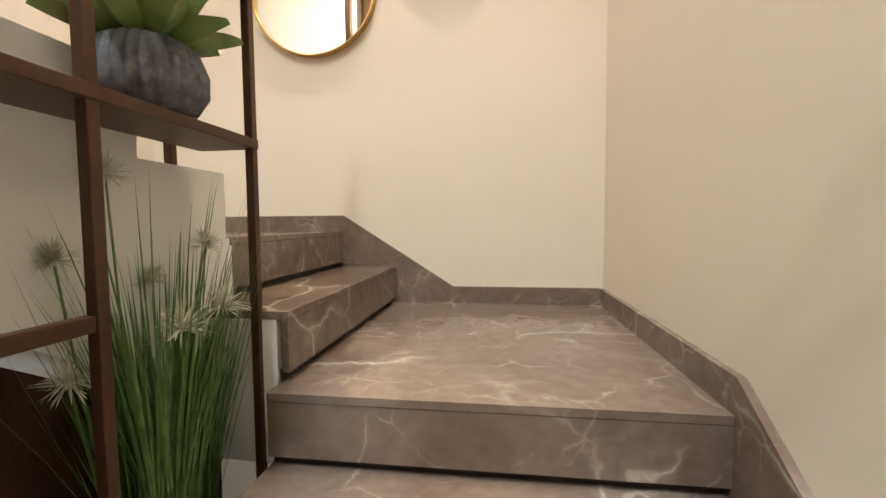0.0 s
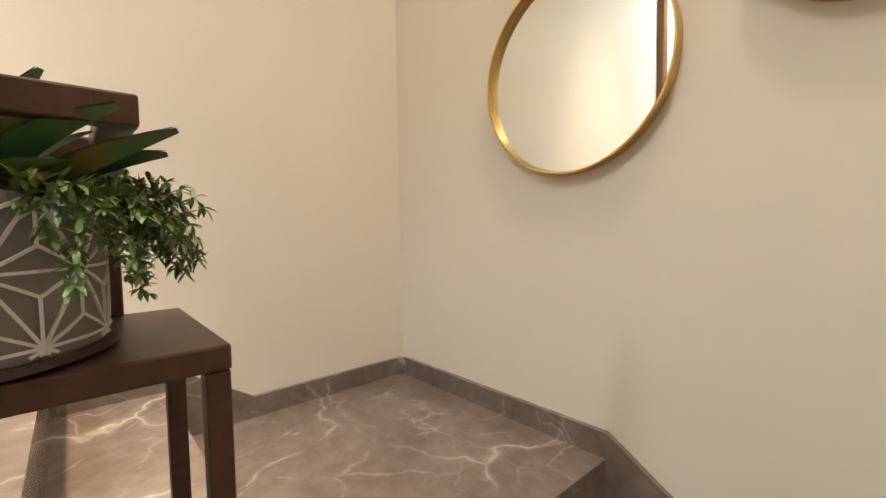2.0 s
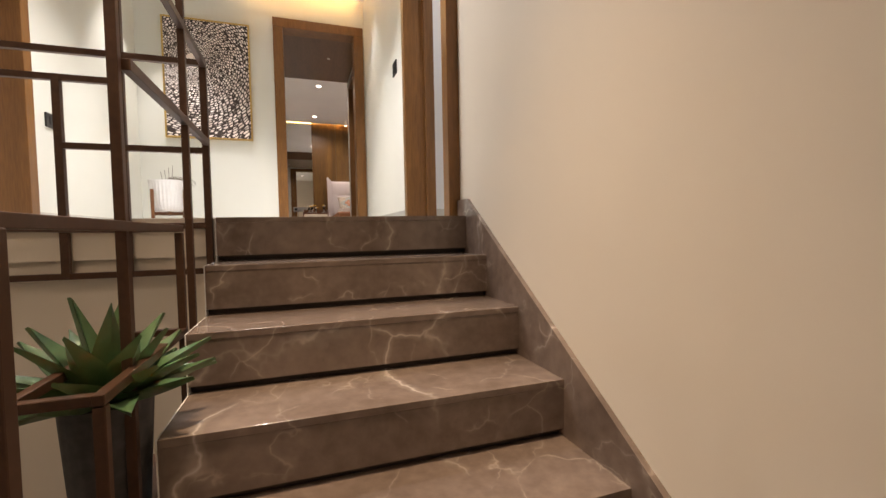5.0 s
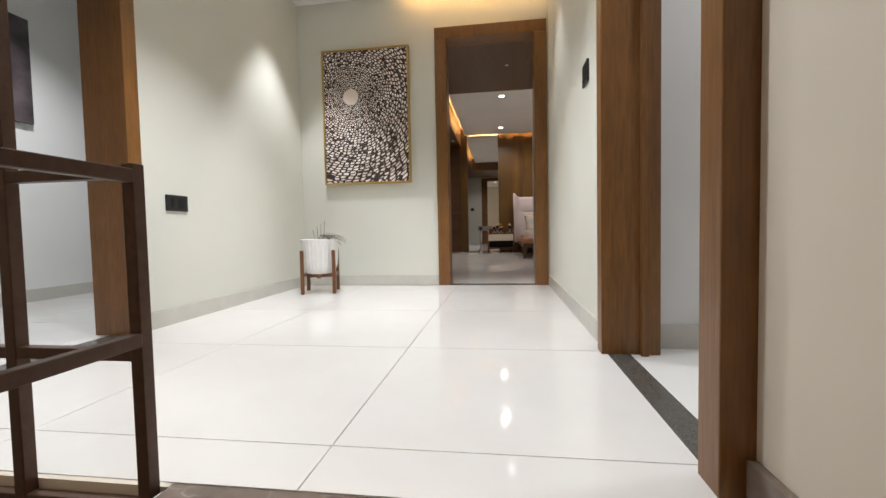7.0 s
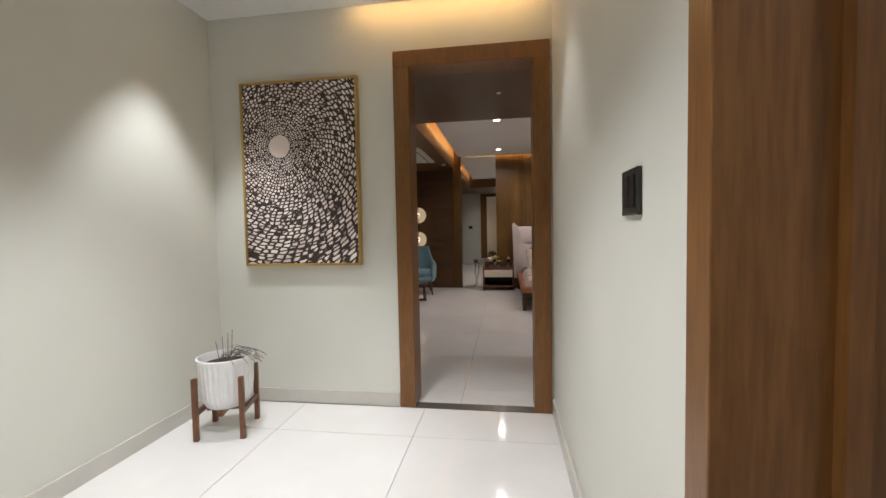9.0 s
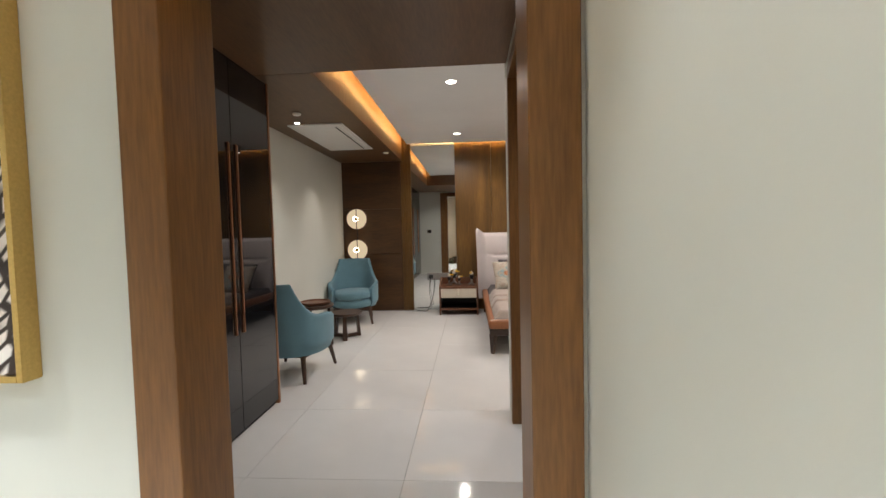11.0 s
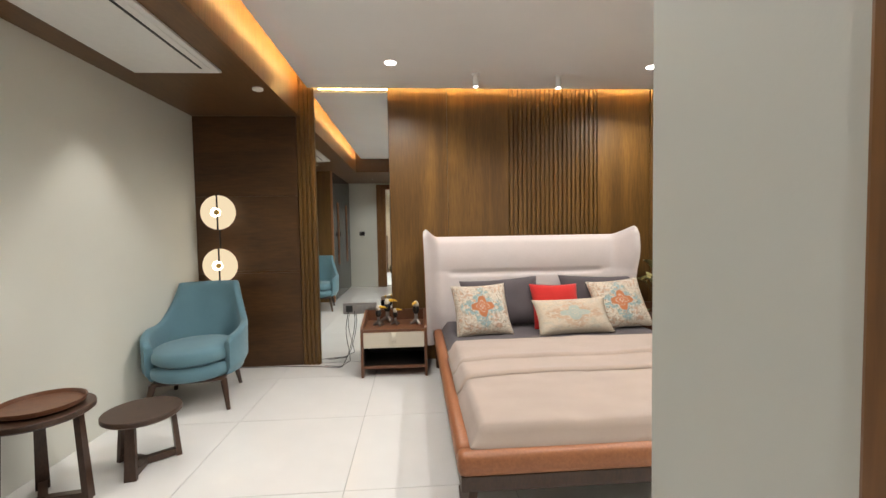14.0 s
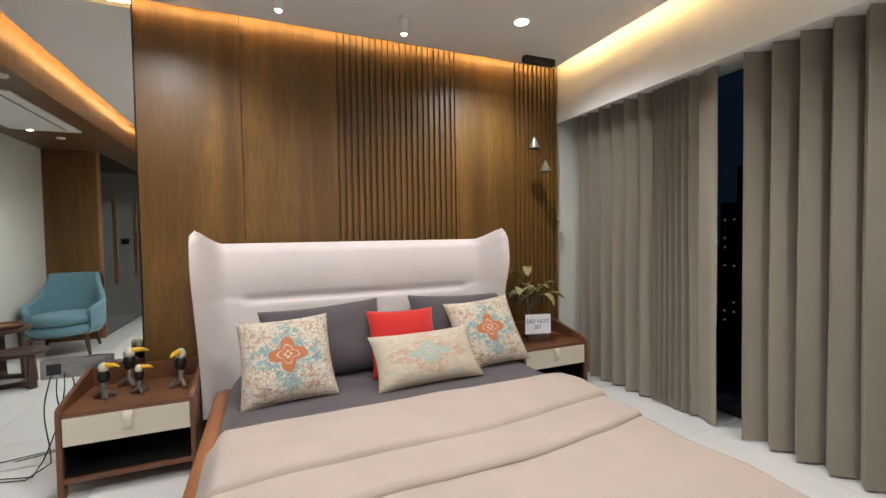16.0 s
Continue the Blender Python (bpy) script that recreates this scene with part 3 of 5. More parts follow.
# side rooms seen through the openings
slab("wall_side_room_west", M_WHITE, (-3.35, -3.2, 0.5, 4.0, 0, 2.6), (-3.2, HW - 0.171, 3.7, 3.85, 0, 2.6), (-3.2, XL - 0.151, 0.5, 0.65, 0, 2.6), label="pale wall of the side room", category="wall")
slab("wall_side_room_east", M_WHITE, (HE + 0.171, 3.2, 1.9, 2.05, 0, 2.6), (3.05, 3.2, 0.3, 1.9, 0, 2.6), (XR + 0.151, 3.05, 0.2, 0.35, 0, 2.6), label="pale wall of the side room", category="wall")
slab("baseboard_side_rooms", M_SKIRT, (-3.2, -3.188, 0.65, 3.7, 0, 0.09), (HE + 0.172, 3.05, 1.888, 1.9, 0, 0.09), label="pale stone skirting", category="skirting")
slab("threshold_west", M_STRIP, (HW - 0.10, HW - 0.02, 1.2, 1.95, -0.006, 0.003), label="dark granite threshold strip", category="threshold")
slab("threshold_east", M_STRIP, (HE - 0.012, HE + 0.066, 1.035, 1.795, -0.006, 0.003), label="dark granite threshold strip", category="threshold")
slab("threshold_bedroom", M_STRIP, (-0.165, 0.565, HN - 0.02, HN + 0.06, -0.006, 0.004), label="dark granite threshold strip", category="threshold")


def door_frame(name, label, boxes):
    fr = thing(name, boxes[0][:1] + boxes[0][2:3] + (0,), label, "door frame", kind="structure")
    for nm, b in zip(("jamb", "jamb", "head"), boxes):
        bm = bmesh.new()
        box(bm, *b, bevel=0.003)
        part(nm, bm, M_FRAME, fr, world_at=fr.location)
    return fr


door_frame("door_frame_1", "brown veneered door frame open to the bedroom", [
    (-0.256, -0.160, HN - 0.022, HN + 0.16, 0, 2.062), (0.560, 0.660, HN - 0.022, HN + 0.16, 0, 2.062), (-0.256, 0.660, HN - 0.022, HN + 0.16, 2.064, 2.158)])
door_frame("door_frame_2", "brown veneered frame of an open side doorway", [
    (HE - 0.034, HE + 0.172, 0.952, 1.032, 0, 2.05), (HE - 0.034, HE + 0.172, 1.797, 1.865, 0, 2.05), (HE - 0.034, HE + 0.172, 0.952, 1.865, 2.052, 2.12)])
door_frame("door_frame_3", "brown veneered frame of an open side doorway", [
    (HW - 0.19, HW + 0.036, 1.948, 2.025, 0, 2.05), (HW - 0.19, HW + 0.036, 1.20, 1.275, 0, 2.05), (HW - 0.19, HW + 0.036, 1.20, 2.025, 2.052, 2.12)])
slab("architrave_bedroom", M_FRAME, (-0.346, -0.2565, HN + 0.1405, HN + 0.156, 0, 2.157), (0.6605, 0.674, HN + 0.1405, HN + 0.156, 0, 2.157), label="flat brown veneer trim round the bedroom doorway", category="trim")
slab("door_stop_east", M_FRAME, (HE + 0.10, HE + 0.125, 1.777, 1.7965, 0, 2.05), label="thin stop bead of the door frame", category="trim")

# ---- structure: bedroom ----
BW, BE, BN = -1.430, 3.50, 9.10
BC, SO = 2.42, 2.19
PX, PEND = 0.685, 5.68                       # passage wall and its end
slab("floor_bedroom_base", M_GROUT, (BW - 0.3, BE + 0.1, 4.0, BN + 0.2, -0.15, -0.006), label="grey grout bed of the bedroom floor", category="floor")
slab("wall_bedroom_west", M_WALL, (BW - 0.15, BW, HN + 0.14, BN + 0.15, 0, 2.6), label="pale painted bedroom wall", category="wall")
slab("wall_bedroom_north", M_WALL, (BW, BE + 0.1, BN + 0.05, BN + 0.2, 0, 2.6), label="bedroom back wall behind the panelling", category="wall")
slab("wall_passage", M_WALL, (PX, PX + 0.175, HN + 0.14, 4.808, 0, 2.6), (PX, PX + 0.175, 5.48, PEND, 0, 2.6), (PX, PX + 0.175, 4.808, 5.48, 2.12, 2.6), label="pale painted wall of the bedroom passage", category="wall")
slab("wall_bedroom_south", M_WALL, (PX + 0.175, BE, 5.56, PEND, 0, 2.6), label="pale painted bedroom wall", category="wall")
slab("ceiling_bedroom", M_CEIL, (-0.445, 2.955, 5.585, BN - 0.075, BC, BC + 0.025), (BW, BE + 0.1, 5.585, BN + 0.05, 2.57, 2.6), label="white bedroom ceiling with light coves", category="ceiling")
slab("ceiling_passage", M_SOFFIT, (BW, PX + 0.1, HN + 0.14, 5.58, SO, 2.6), label="dark wood veneered passage ceiling", category="ceiling")
slab("ceiling_soffit", M_SOFFIT, (BW, -0.55, 5.585, 9.06, SO, SO + 0.02), label="walnut veneered ceiling band with an air outlet", category="ceiling")
slab("soffit_fascia", M_FRAME, (-0.55, -0.53, 5.585, 9.05, SO, 2.57), label="walnut veneered edge board of the ceiling band", category="trim")
slab("pelmet", M_CEIL, (3.05, 3.075, PEND, BN, 2.03, 2.57), (3.0755, 3.46, PEND, BN, 2.09, 2.11), label="white curtain pelmet", category="pelmet")
slab("bathroom_wall", M_BRECCIA, (PX + 0.177, 2.95, 5.505, 5.555, 0, 0.997), (PX + 0.177, 2.95, 5.505, 5.555, 1.0, 2.4), label="dark breccia marble bathroom wall", category="wall")
slab("bathroom_shell", M_WHITE, (2.9, 3.0, 4.05, 5.5, 0, 2.4), (PX + 0.177, 3.0, 3.95, 4.05, 0, 2.4), (PX + 0.177, 3.0, 3.95, 5.55, 2.401, 2.5), label="plain walls and ceiling of the bathroom", category="wall")
door_frame("door_frame_4", "brown veneered frame of the bathroom doorway", [
    (PX - 0.006, PX + 0.176, 4.806, 4.85, 0, 2.05), (PX - 0.008, PX + 0.176, 5.43, 5.482, 0, 2.05), (PX - 0.006, PX + 0.176, 4.806, 5.482, 2.052, 2.12)])
slab("wall_window", M_WALL, (BE, BE + 0.12, PEND - 0.12, 6.1, 0, 2.6), (BE, BE + 0.12, 6.1, 8.9, 2.3, 2.6), (BE, BE + 0.12, 8.9, BN + 0.15, 0, 2.6), label="window wall behind the curtains", category="wall")

# wardrobe side in black glass
slab("cove_strip_west", M_COVE, (-0.4435, -0.4365, 5.65, 9.0, 2.4455, 2.457), label="warm light strip in the ceiling cove", category="light strip")
slab("cove_strip_east", M_COVE, (2.9465, 2.9535, PEND + 0.05, BN - 0.1, 2.4455, 2.457), label="warm light strip above the pelmet", category="light strip")
slab("cove_strip_north", M_COVE, (-0.38, 2.92, BN - 0.084, BN - 0.077, 2.4455, 2.457), label="warm light strip above the wood panels", category="light strip")
slab("cove_strip_hall", M_COVE, (-0.5, 0.6, HN - 0.10, HN - 0.085, HC - 0.006, HC - 0.001), label="warm light strip at the hall ceiling", category="light strip")


# ---- bedroom: panelled wall, mirror, ceiling fittings ----
def board_wall(name, label, boards, mat, y, depth):
    pw = thing(name, ((boards[0][0] + boards[-1][1]) / 2, y, 0), label, "wall panel", kind="structure")
    for x0, x1, z0, z1 in boards:
        part("panel", box(bmesh.new(), x0 + 0.0015, x1 - 0.0015, y, y + depth, z0 + 0.001, z1 - 0.001, 0.001), mat, pw, world_at=pw.location)
    return pw


board_wall("panelling_west", "walnut cross-grain panels beside the mirror", [(BW, -0.557, 0.0, 0.83), (BW, -0.557, 0.83, 0.85), (BW, -0.557, 0.85, 1.50), (BW, -0.557, 1.50, SO)], M_PANELH, 9.06, 0.085)
board_wall("panelling_north", "tall walnut veneer panels behind the bed", [(0.238, 0.76, 0, 2.565), (0.76, 1.316, 0, 2.565), (2.149, 2.645, 0, 2.565)], M_PANEL, BN, 0.045)


def slat_panel(name, x0, x1, count, y, ztop):
    sp = thing(name, ((x0 + x1) / 2, y, 0), "fluted walnut slats on the bedroom wall", "wall panel", kind="structure")
    part("backing", box(bmesh.new(), x0, x1, y + 0.018, y + 0.04, 0, ztop), M_PANEL, sp, world_at=sp.location)
    pitch = (x1 - x0) / count
    me = finish(box(bmesh.new(), -pitch * 0.31, pitch * 0.31, 0, 0.018, 0.0, ztop, 0.003), "slat", M_PANEL)
    for i in range(count):
        ob = new("slat", me)
        ob.parent = sp
        ob.location = (x0 + (i + 0.5) * pitch - sp.location.x, 0, 0)
    return sp


slat_panel("slat_panel_1", -0.556, -0.407, 4, 9.05, 2.565)
slat_panel("slat_panel_2", 1.318, 2.147, 20, BN - 0.005, 2.565)
slat_panel("slat_panel_3", 2.647, 3.048, 10, BN - 0.005, 2.565)

wm = thing("wall_mirror", (-0.085, 9.09, 0), "tall frameless wall mirror between walnut panels", "mirror")
part("mirror_glass", box(bmesh.new(), -0.403, 0.235, 9.088, 9.094, 0.004, 2.565), M_MIRROR, wm, world_at=wm.location)
part("backing_board", box(bmesh.new(), -0.405, 0.237, 9.095, 9.148, 0.0, 2.568), M_BLACK, wm, world_at=wm.location)

sb = thing("socket_board", (-0.05, 9.08, 0.44), "grey metal socket board on the mirror", "socket")
part("plate", box(bmesh.new(), -0.20, 0.10, 9.068, 9.0875, 0.44, 0.54, 0.003), M_SILVER, sb, world_at=sb.location)
for i in range(3):
    part("socket", box(bmesh.new(), -0.175 + i * 0.09, -0.115 + i * 0.09, 9.064, 9.069, 0.462, 0.518, 0.002), M_SWITCH if i == 0 else M_SILVER, sb, world_at=sb.location)
bm = bmesh.new()
pts = [(-0.15, 9.06, 0.48)] + [(-0.15 - 0.02 * math.sin(k * 0.5), 9.05 - 0.01 * k, 0.46 - 0.045 * k) for k in range(1, 10)] + [(-0.22, 8.93, 0.006), (-0.42, 8.98, 0.005), (-0.7, 9.02, 0.005), (-1.0, 9.03, 0.005), (-1.3, 9.02, 0.005)]
tube(bm, pts, 0.0028)
tube(bm, [(-0.10, 9.06, 0.47)] + [(-0.09 - 0.004 * k * k * 0.3, 9.04 - 0.008 * k, 0.45 - 0.048 * k) for k in range(1, 9)] + [(-0.2, 8.95, 0.006), (-0.36, 9.0, 0.005)], 0.0028)
solo("power_cable", bm, M_BLACK, "thin black cable trailing along the mirror foot", "cable")


def downlight(x, y, z, r=0.045, group="recessed ceiling lights", lens=M_LAMP):
    d = thing("ceiling_light", (x, y, z), "small round recessed ceiling light, switched on", "ceiling light", group)
    part("trim_ring", torus(bmesh.new(), (0, 0, -0.001), r, 0.007, "z", 28, 8, 0.6), M_PLASTIC, d, smooth=60)
    part("lens", lathe(bmesh.new(), [(r - 0.004, -0.006), (r - 0.004, -0.0015)], seg=24), lens, d)
    return d


for x, y, z in ROOM_LAMPS:
    downlight(x, y, BC)
for x, y, z in HALL_LAMPS:
    downlight(x, y, HC)
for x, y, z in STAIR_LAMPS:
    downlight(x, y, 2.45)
# fittings made up to go with the added wall and passage fills
for x, y, r in ((-1.12, 6.75, 0.026), (-1.12, 7.85, 0.026), (0.36, 4.75, 0.012), (-0.35, 4.6, 0.012)):
    downlight(x, y, SO, r, lens=M_LAMP if r > 0.02 else M_DIMLAMP)
for x, y in ((0.965, 8.69), (1.648, 8.705)):
    d = thing("cylinder_light", (x, y, BC), "white surface-mounted cylinder spotlight", "ceiling light", "cylinder spotlights")
    part("housing", lathe(bmesh.new(), [(0.033, 0), (0.033, -0.012), (0.022, -0.014), (0.022, -0.095), (0.018, -0.097)][::-1], seg=24), M_PLASTIC, d, smooth=40)
    part("lens", lathe(bmesh.new(), [(0.016, -0.101), (0.016, -0.0975)], seg=20), M_LAMP, d)
for x, y, z in ((-1.0, 6.45, SO), (-0.62, 8.35, SO)):
    solo("ceiling_sensor", lathe(bmesh.new(), [(0.018, -0.02), (0.034, -0.014), (0.036, 0.0)], x, y, z, 20), M_PLASTIC, "small white ceiling sensor under the wood soffit", "sensor", group="ceiling sensors", smooth=40)

ac = thing("air_outlet", (-0.98, 7.41, SO), "white ceiling air-conditioning panel with a dark slot", "air conditioner")
part("panel", box(bmesh.new(), -1.24, -0.72, 6.80, 8.03, SO - 0.016, SO - 0.0005, 0.004), M_PLASTIC, ac, world_at=ac.location)
part("slot", box(bmesh.new(), -0.815, -0.80, 6.90, 7.95, SO - 0.0185, SO - 0.0162), M_BLACK, ac, "dark air slot", world_at=ac.location)
part("flap", box(bmesh.new(), -0.79, -0.755, 6.90, 7.95, SO - 0.020, SO - 0.0162, 0.001), M_PLASTIC, ac, world_at=ac.location)

# wardrobe with black glass doors
WF, WE = -0.905, 5.745                       # wardrobe front and end
wd = thing("wardrobe", (-1.25, 4.95, 0), "wardrobe with black glass doors, copper edge and walnut side", "wardrobe")
part("body", box(bmesh.new(), BW, WF - 0.025, HN + 0.16, WE - 0.02, 0, SO - 0.002), M_BLACK, wd, world_at=wd.location)
pitch = (WE - 0.02 - HN - 0.165) / 4
for k in range(4):
    a = HN + 0.165 + k * pitch
    dr = part("door", box(bmesh.new(), WF - 0.024, WF - 0.002, a + 0.002, a + pitch - 0.003, 0.03, SO - 0.006, 0.001), M_BLACKGLASS, wd, world_at=wd.location)
    ya = a + (pitch - 0.042 if k % 2 == 0 else 0.042)
    part("handle", box(bmesh.new(), WF - 0.0015, WF + 0.01, ya - 0.006, ya + 0.006, 0.6, 1.7, 0.002), M_COPPER, dr, "slim copper pull", world_at=wd.location)
part("edge_trim", box(bmesh.new(), WF - 0.03, WF + 0.002, WE - 0.019, WE, 0, SO - 0.002, 0.001), M_COPPER, wd, "copper edge trim", world_at=wd.location)
part("side_panel", box(bmesh.new(), BW, WF - 0.031, WE - 0.019, WE - 0.001, 0, SO - 0.002), M_PANEL, wd, "walnut veneered side panel", world_at=wd.location)


# ---- bedroom: bed ----
def grid_shell(bm, front, nu, nv, back):
    """A closed sheet between two functions of (u, v) in 0..1."""
    f = [[bm.verts.new(front(i / nu, j / nv)) for j in range(nv + 1)] for i in range(nu + 1)]
    b = [[bm.verts.new(back(i / nu, j / nv)) for j in range(nv + 1)] for i in range(nu + 1)]
    for i in range(nu):
        for j in range(nv):
            bm.faces.new((f[i][j], f[i + 1][j], f[i + 1][j + 1], f[i][j + 1]))
            bm.faces.new((b[i][j], b[i][j + 1], b[i + 1][j + 1], b[i + 1][j]))
    for i in range(nu):
        bm.faces.new((f[i][0], b[i][0], b[i + 1][0], f[i + 1][0]))
        bm.faces.new((f[i][nv], f[i + 1][nv], b[i + 1][nv], b[i][nv]))
    for j in range(nv):
        bm.faces.new((f[0][j], f[0][j + 1], b[0][j + 1], b[0][j]))
        bm.faces.new((f[nu][j], b[nu][j], b[nu][j + 1], f[nu][j + 1]))
    bmesh.ops.recalc_face_normals(bm, faces=bm.faces)
    return bm


def smooth01(t):
    t = min(1.0, max(0.0, t))
    return t * t * (3 - 2 * t)


BX0, BX1, BY0, BY1 = 0.600, 2.372, 6.825, 8.93
bed = thing("bed", ((BX0 + BX1) / 2, (BY0 + BY1) / 2, 0), "king bed with tan leather frame and pale winged headboard", "bed")
at = bed.location
for x0, x1, y0, y1 in ((BX0, BX0 + 0.075, BY0 + 0.08, BY1), (BX1 - 0.075, BX1, BY0 + 0.08, BY1)):
    part("side_rail", box(bmesh.new(), x0, x1, y0, y1, 0.235, 0.325, 0.026), M_LEATHER, bed, world_at=at, smooth=50)
part("foot_rail", box(bmesh.new(), BX0, BX1, BY0, BY0 + 0.085, 0.235, 0.325, 0.026), M_LEATHER, bed, world_at=at, smooth=50)
part("base_frame", box(bmesh.new(), BX0 + 0.012, BX1 - 0.012, BY0 + 0.014, BY1, 0.175, 0.236, 0.004), M_DARKWOOD, bed, "walnut base frame", world_at=at)
for x, y, sx, sy in ((BX0 + 0.045, BY0 + 0.05, -1, -1), (BX1 - 0.045, BY0 + 0.05, 1, -1), (BX0 + 0.045, BY1 - 0.1, -1, 1), (BX1 - 0.045, BY1 - 0.1, 1, 1)):
    bm = bmesh.new()
    rod(bm, (x + sx * 0.012, y + sy * 0.01, 0), (x, y, 0.18), 0.018, 0.04, 4)
    part("leg", bm, M_DARKWOOD, bed, world_at=at)


def mattress_top(x, y):
    return 0.385 + 0.004 * noise.noise((x * 3, y * 3, 0.3))


def edge_drop(d, w=0.05, h=0.07):
    return h * (1 - smooth01(d / w)) if d < w else 0.0


def sheet_pt(u, v, x0=BX0 + 0.07, x1=BX1 - 0.07, y0=BY0 + 0.075, y1=BY1 - 0.03):
    x, y = x0 + u * (x1 - x0), y0 + v * (y1 - y0)
    d = min(x - x0, x1 - x, y - y0)
    return Vector((x, y, mattress_top(x, y) - edge_drop(d) + 0.003 * noise.noise((x * 9, y * 9, 2))))


part("mattress", grid_shell(bmesh.new(), sheet_pt, 60, 60, lambda u, v: Vector((*sheet_pt(u, v)[:2], 0.24))), M_SHEET, bed, "charcoal fitted sheet", world_at=at, smooth=60)


def headboard(u, v, back):
    x = 0.520 + u * (2.352 - 0.520)
    e = min(u, 1 - u) * 1.832
    wing = (1 - smooth01(e / 0.16)) ** 1.3
    top = 1.118 + 0.075 * (1 - smooth01(e / 0.13)) - 0.03 * (1 - smooth01(e / 0.02))
    z = 0.20 + v * (top - 0.20)
    fwd = wing * (0.07 + 0.15 * smooth01((z - 0.35) / 0.7))
    lean = 0.05 * v
    seam = 0.022 * math.exp(-((z - 0.80) / 0.016) ** 2) * smooth01((e - 0.20) / 0.06)
    puff = 0.018 * math.sin(math.pi * min(1, max(0, (z - 0.80) / 0.31))) if z > 0.8 else 0.008
    rim = 0.03 * (1 - smooth01((1 - v) / 0.05))
    y = 8.90 - fwd + lean
    x += (0.5 - u) * 0.05 * (1 - v)
    return Vector((x, y + seam - puff + rim if not back else y + 0.075 - rim, z))


part("headboard", grid_shell(bmesh.new(), lambda u, v: headboard(u, v, False), 90, 60, lambda u, v: headboard(u, v, True)), M_HEAD, bed, "pale leather winged headboard", world_at=at, smooth=60)

for u in (0.0, 1.0):
    pts = [headboard(u, 0.12 + 0.86 * k / 24, False) + Vector((0, 0.012, 0)) for k in range(25)]
    part("piping", tube(bmesh.new(), [tuple(p) for p in pts], 0.0045, 6), M_LEATHER, bed, "tan leather piping", world_at=at, smooth=60)

# bed cover with its folded top edge
CY1 = 8.04


def cover_pt(u, v):
    x0, x1, y0 = BX0 + 0.055, BX1 - 0.055, BY0 + 0.045
    x, y = x0 + u * (x1 - x0), y0 + v * (CY1 - y0)
    d = min(x - x0, x1 - x, y - y0)
    z = mattress_top(x, y) + 0.016 - edge_drop(d, 0.06, 0.075)
    z += 0.006 * noise.noise((x * 2.2, y * 3.5, 1)) + 0.0035 * noise.noise((x * 7, y * 9, 4))
    z += 0.008 * math.sin((x * 1.1 + y * 4.1) * 4) * math.exp(-((min(u, 1 - u)) / 0.06) ** 2)
    return Vector((x, y, z))


cv = thing("bed_cover", (at.x, 7.45, 0.3), "beige bed cover with a turned-back fold, lightly creased", "bed cover")
part("cover", grid_shell(bmesh.new(), cover_pt, 90, 70, lambda u, v: cover_pt(u, v) - Vector((0, 0, 0.012))), M_BLANKET, cv, world_at=cv.location, smooth=70)


def fold_layer(ya, yb, lift):
    """A turned-back layer of the cover, from a wavy front edge to a back edge."""
    def pt(u, v):
        y0, y1 = ya(u), yb(u)
        p = cover_pt(u, (y0 + v * (y1 - y0) - BY0 - 0.045) / (CY1 - BY0 - 0.045))
        front = smooth01(v * (y1 - y0) / 0.016)
        return Vector((p.x, y0 + v * (y1 - y0), p.z + lift * (0.35 + 0.65 * front) + 0.003 * noise.noise((p.x * 4, p.y * 6, lift * 90))))
    part("folded_edge", grid_shell(bmesh.new(), pt, 80, 40, lambda u, v: pt(u, v) - Vector((0, 0, 0.006))), M_BLANKET, cv, world_at=cv.location, smooth=70)


fold_layer(lambda u: 7.42 + 0.15 * u + 0.02 * math.sin(u * 7), lambda u: 7.80 + 0.1 * u, 0.020)
fold_layer(lambda u: 7.64 + 0.12 * u + 0.02 * math.sin(u * 6 + 1), lambda u: CY1 + 0.012 + 0.02 * u, 0.038)


def cushion(name, label, mat, w, h, t, m, group="cushions on the bed"):
    n = 22
    bm = bmesh.new()

    def pt(u, v, s):
        a, b = u * 2 - 1, v * 2 - 1
        k = max(0.0, (1 - abs(a) ** 3)) ** 0.5 * max(0.0, (1 - abs(b) ** 3)) ** 0.5
        x = a * w / 2 * (1 - 0.07 * (1 - b * b))
        y = b * h / 2 * (1 - 0.07 * (1 - a * a))
        wr = 0.010 * noise.noise((a * 2.2 + w * 9, b * 2.2, s)) * (abs(a * b) + 0.25)
        return Vector((x, y, s * (t / 2 * k + 0.003 + wr * k)))
    grid_shell(bm, lambda u, v: pt(u, v, 1), n, n, lambda u, v: pt(u, v, -1))
    ob = new(name, finish(bm, name, mat, 80))
    ob.matrix_world = m
    return tagged(ob, label, "cushion", group)


def leaning(x, y, z, tilt, turn, roll=0):
    return pose(x, y, z) @ pose(0, 0, 0, 0, 0, turn) @ pose(0, 0, 0, tilt, 0, 0) @ pose(0, 0, 0, 0, 0, roll)


cushion("pillow", "charcoal grey bed pillow leaning on the headboard", M_SHEET, 0.67, 0.42, 0.16, leaning(1.165, 8.735, 0.572, 62, 0, 3))
cushion("pillow", "charcoal grey bed pillow leaning on the headboard", M_SHEET, 0.67, 0.42, 0.16, leaning(2.01, 8.74, 0.578, 62, 0, -2))
cushion("cushion", "square cushion with orange and teal floral print", M_PRINT, 0.435, 0.43, 0.13, leaning(0.955, 8.485, 0.560, 56, 2, 2))
cushion("cushion", "square cushion with orange and teal floral print", M_PRINT, 0.435, 0.43, 0.13, leaning(2.085, 8.555, 0.565, 56, -4, 5))
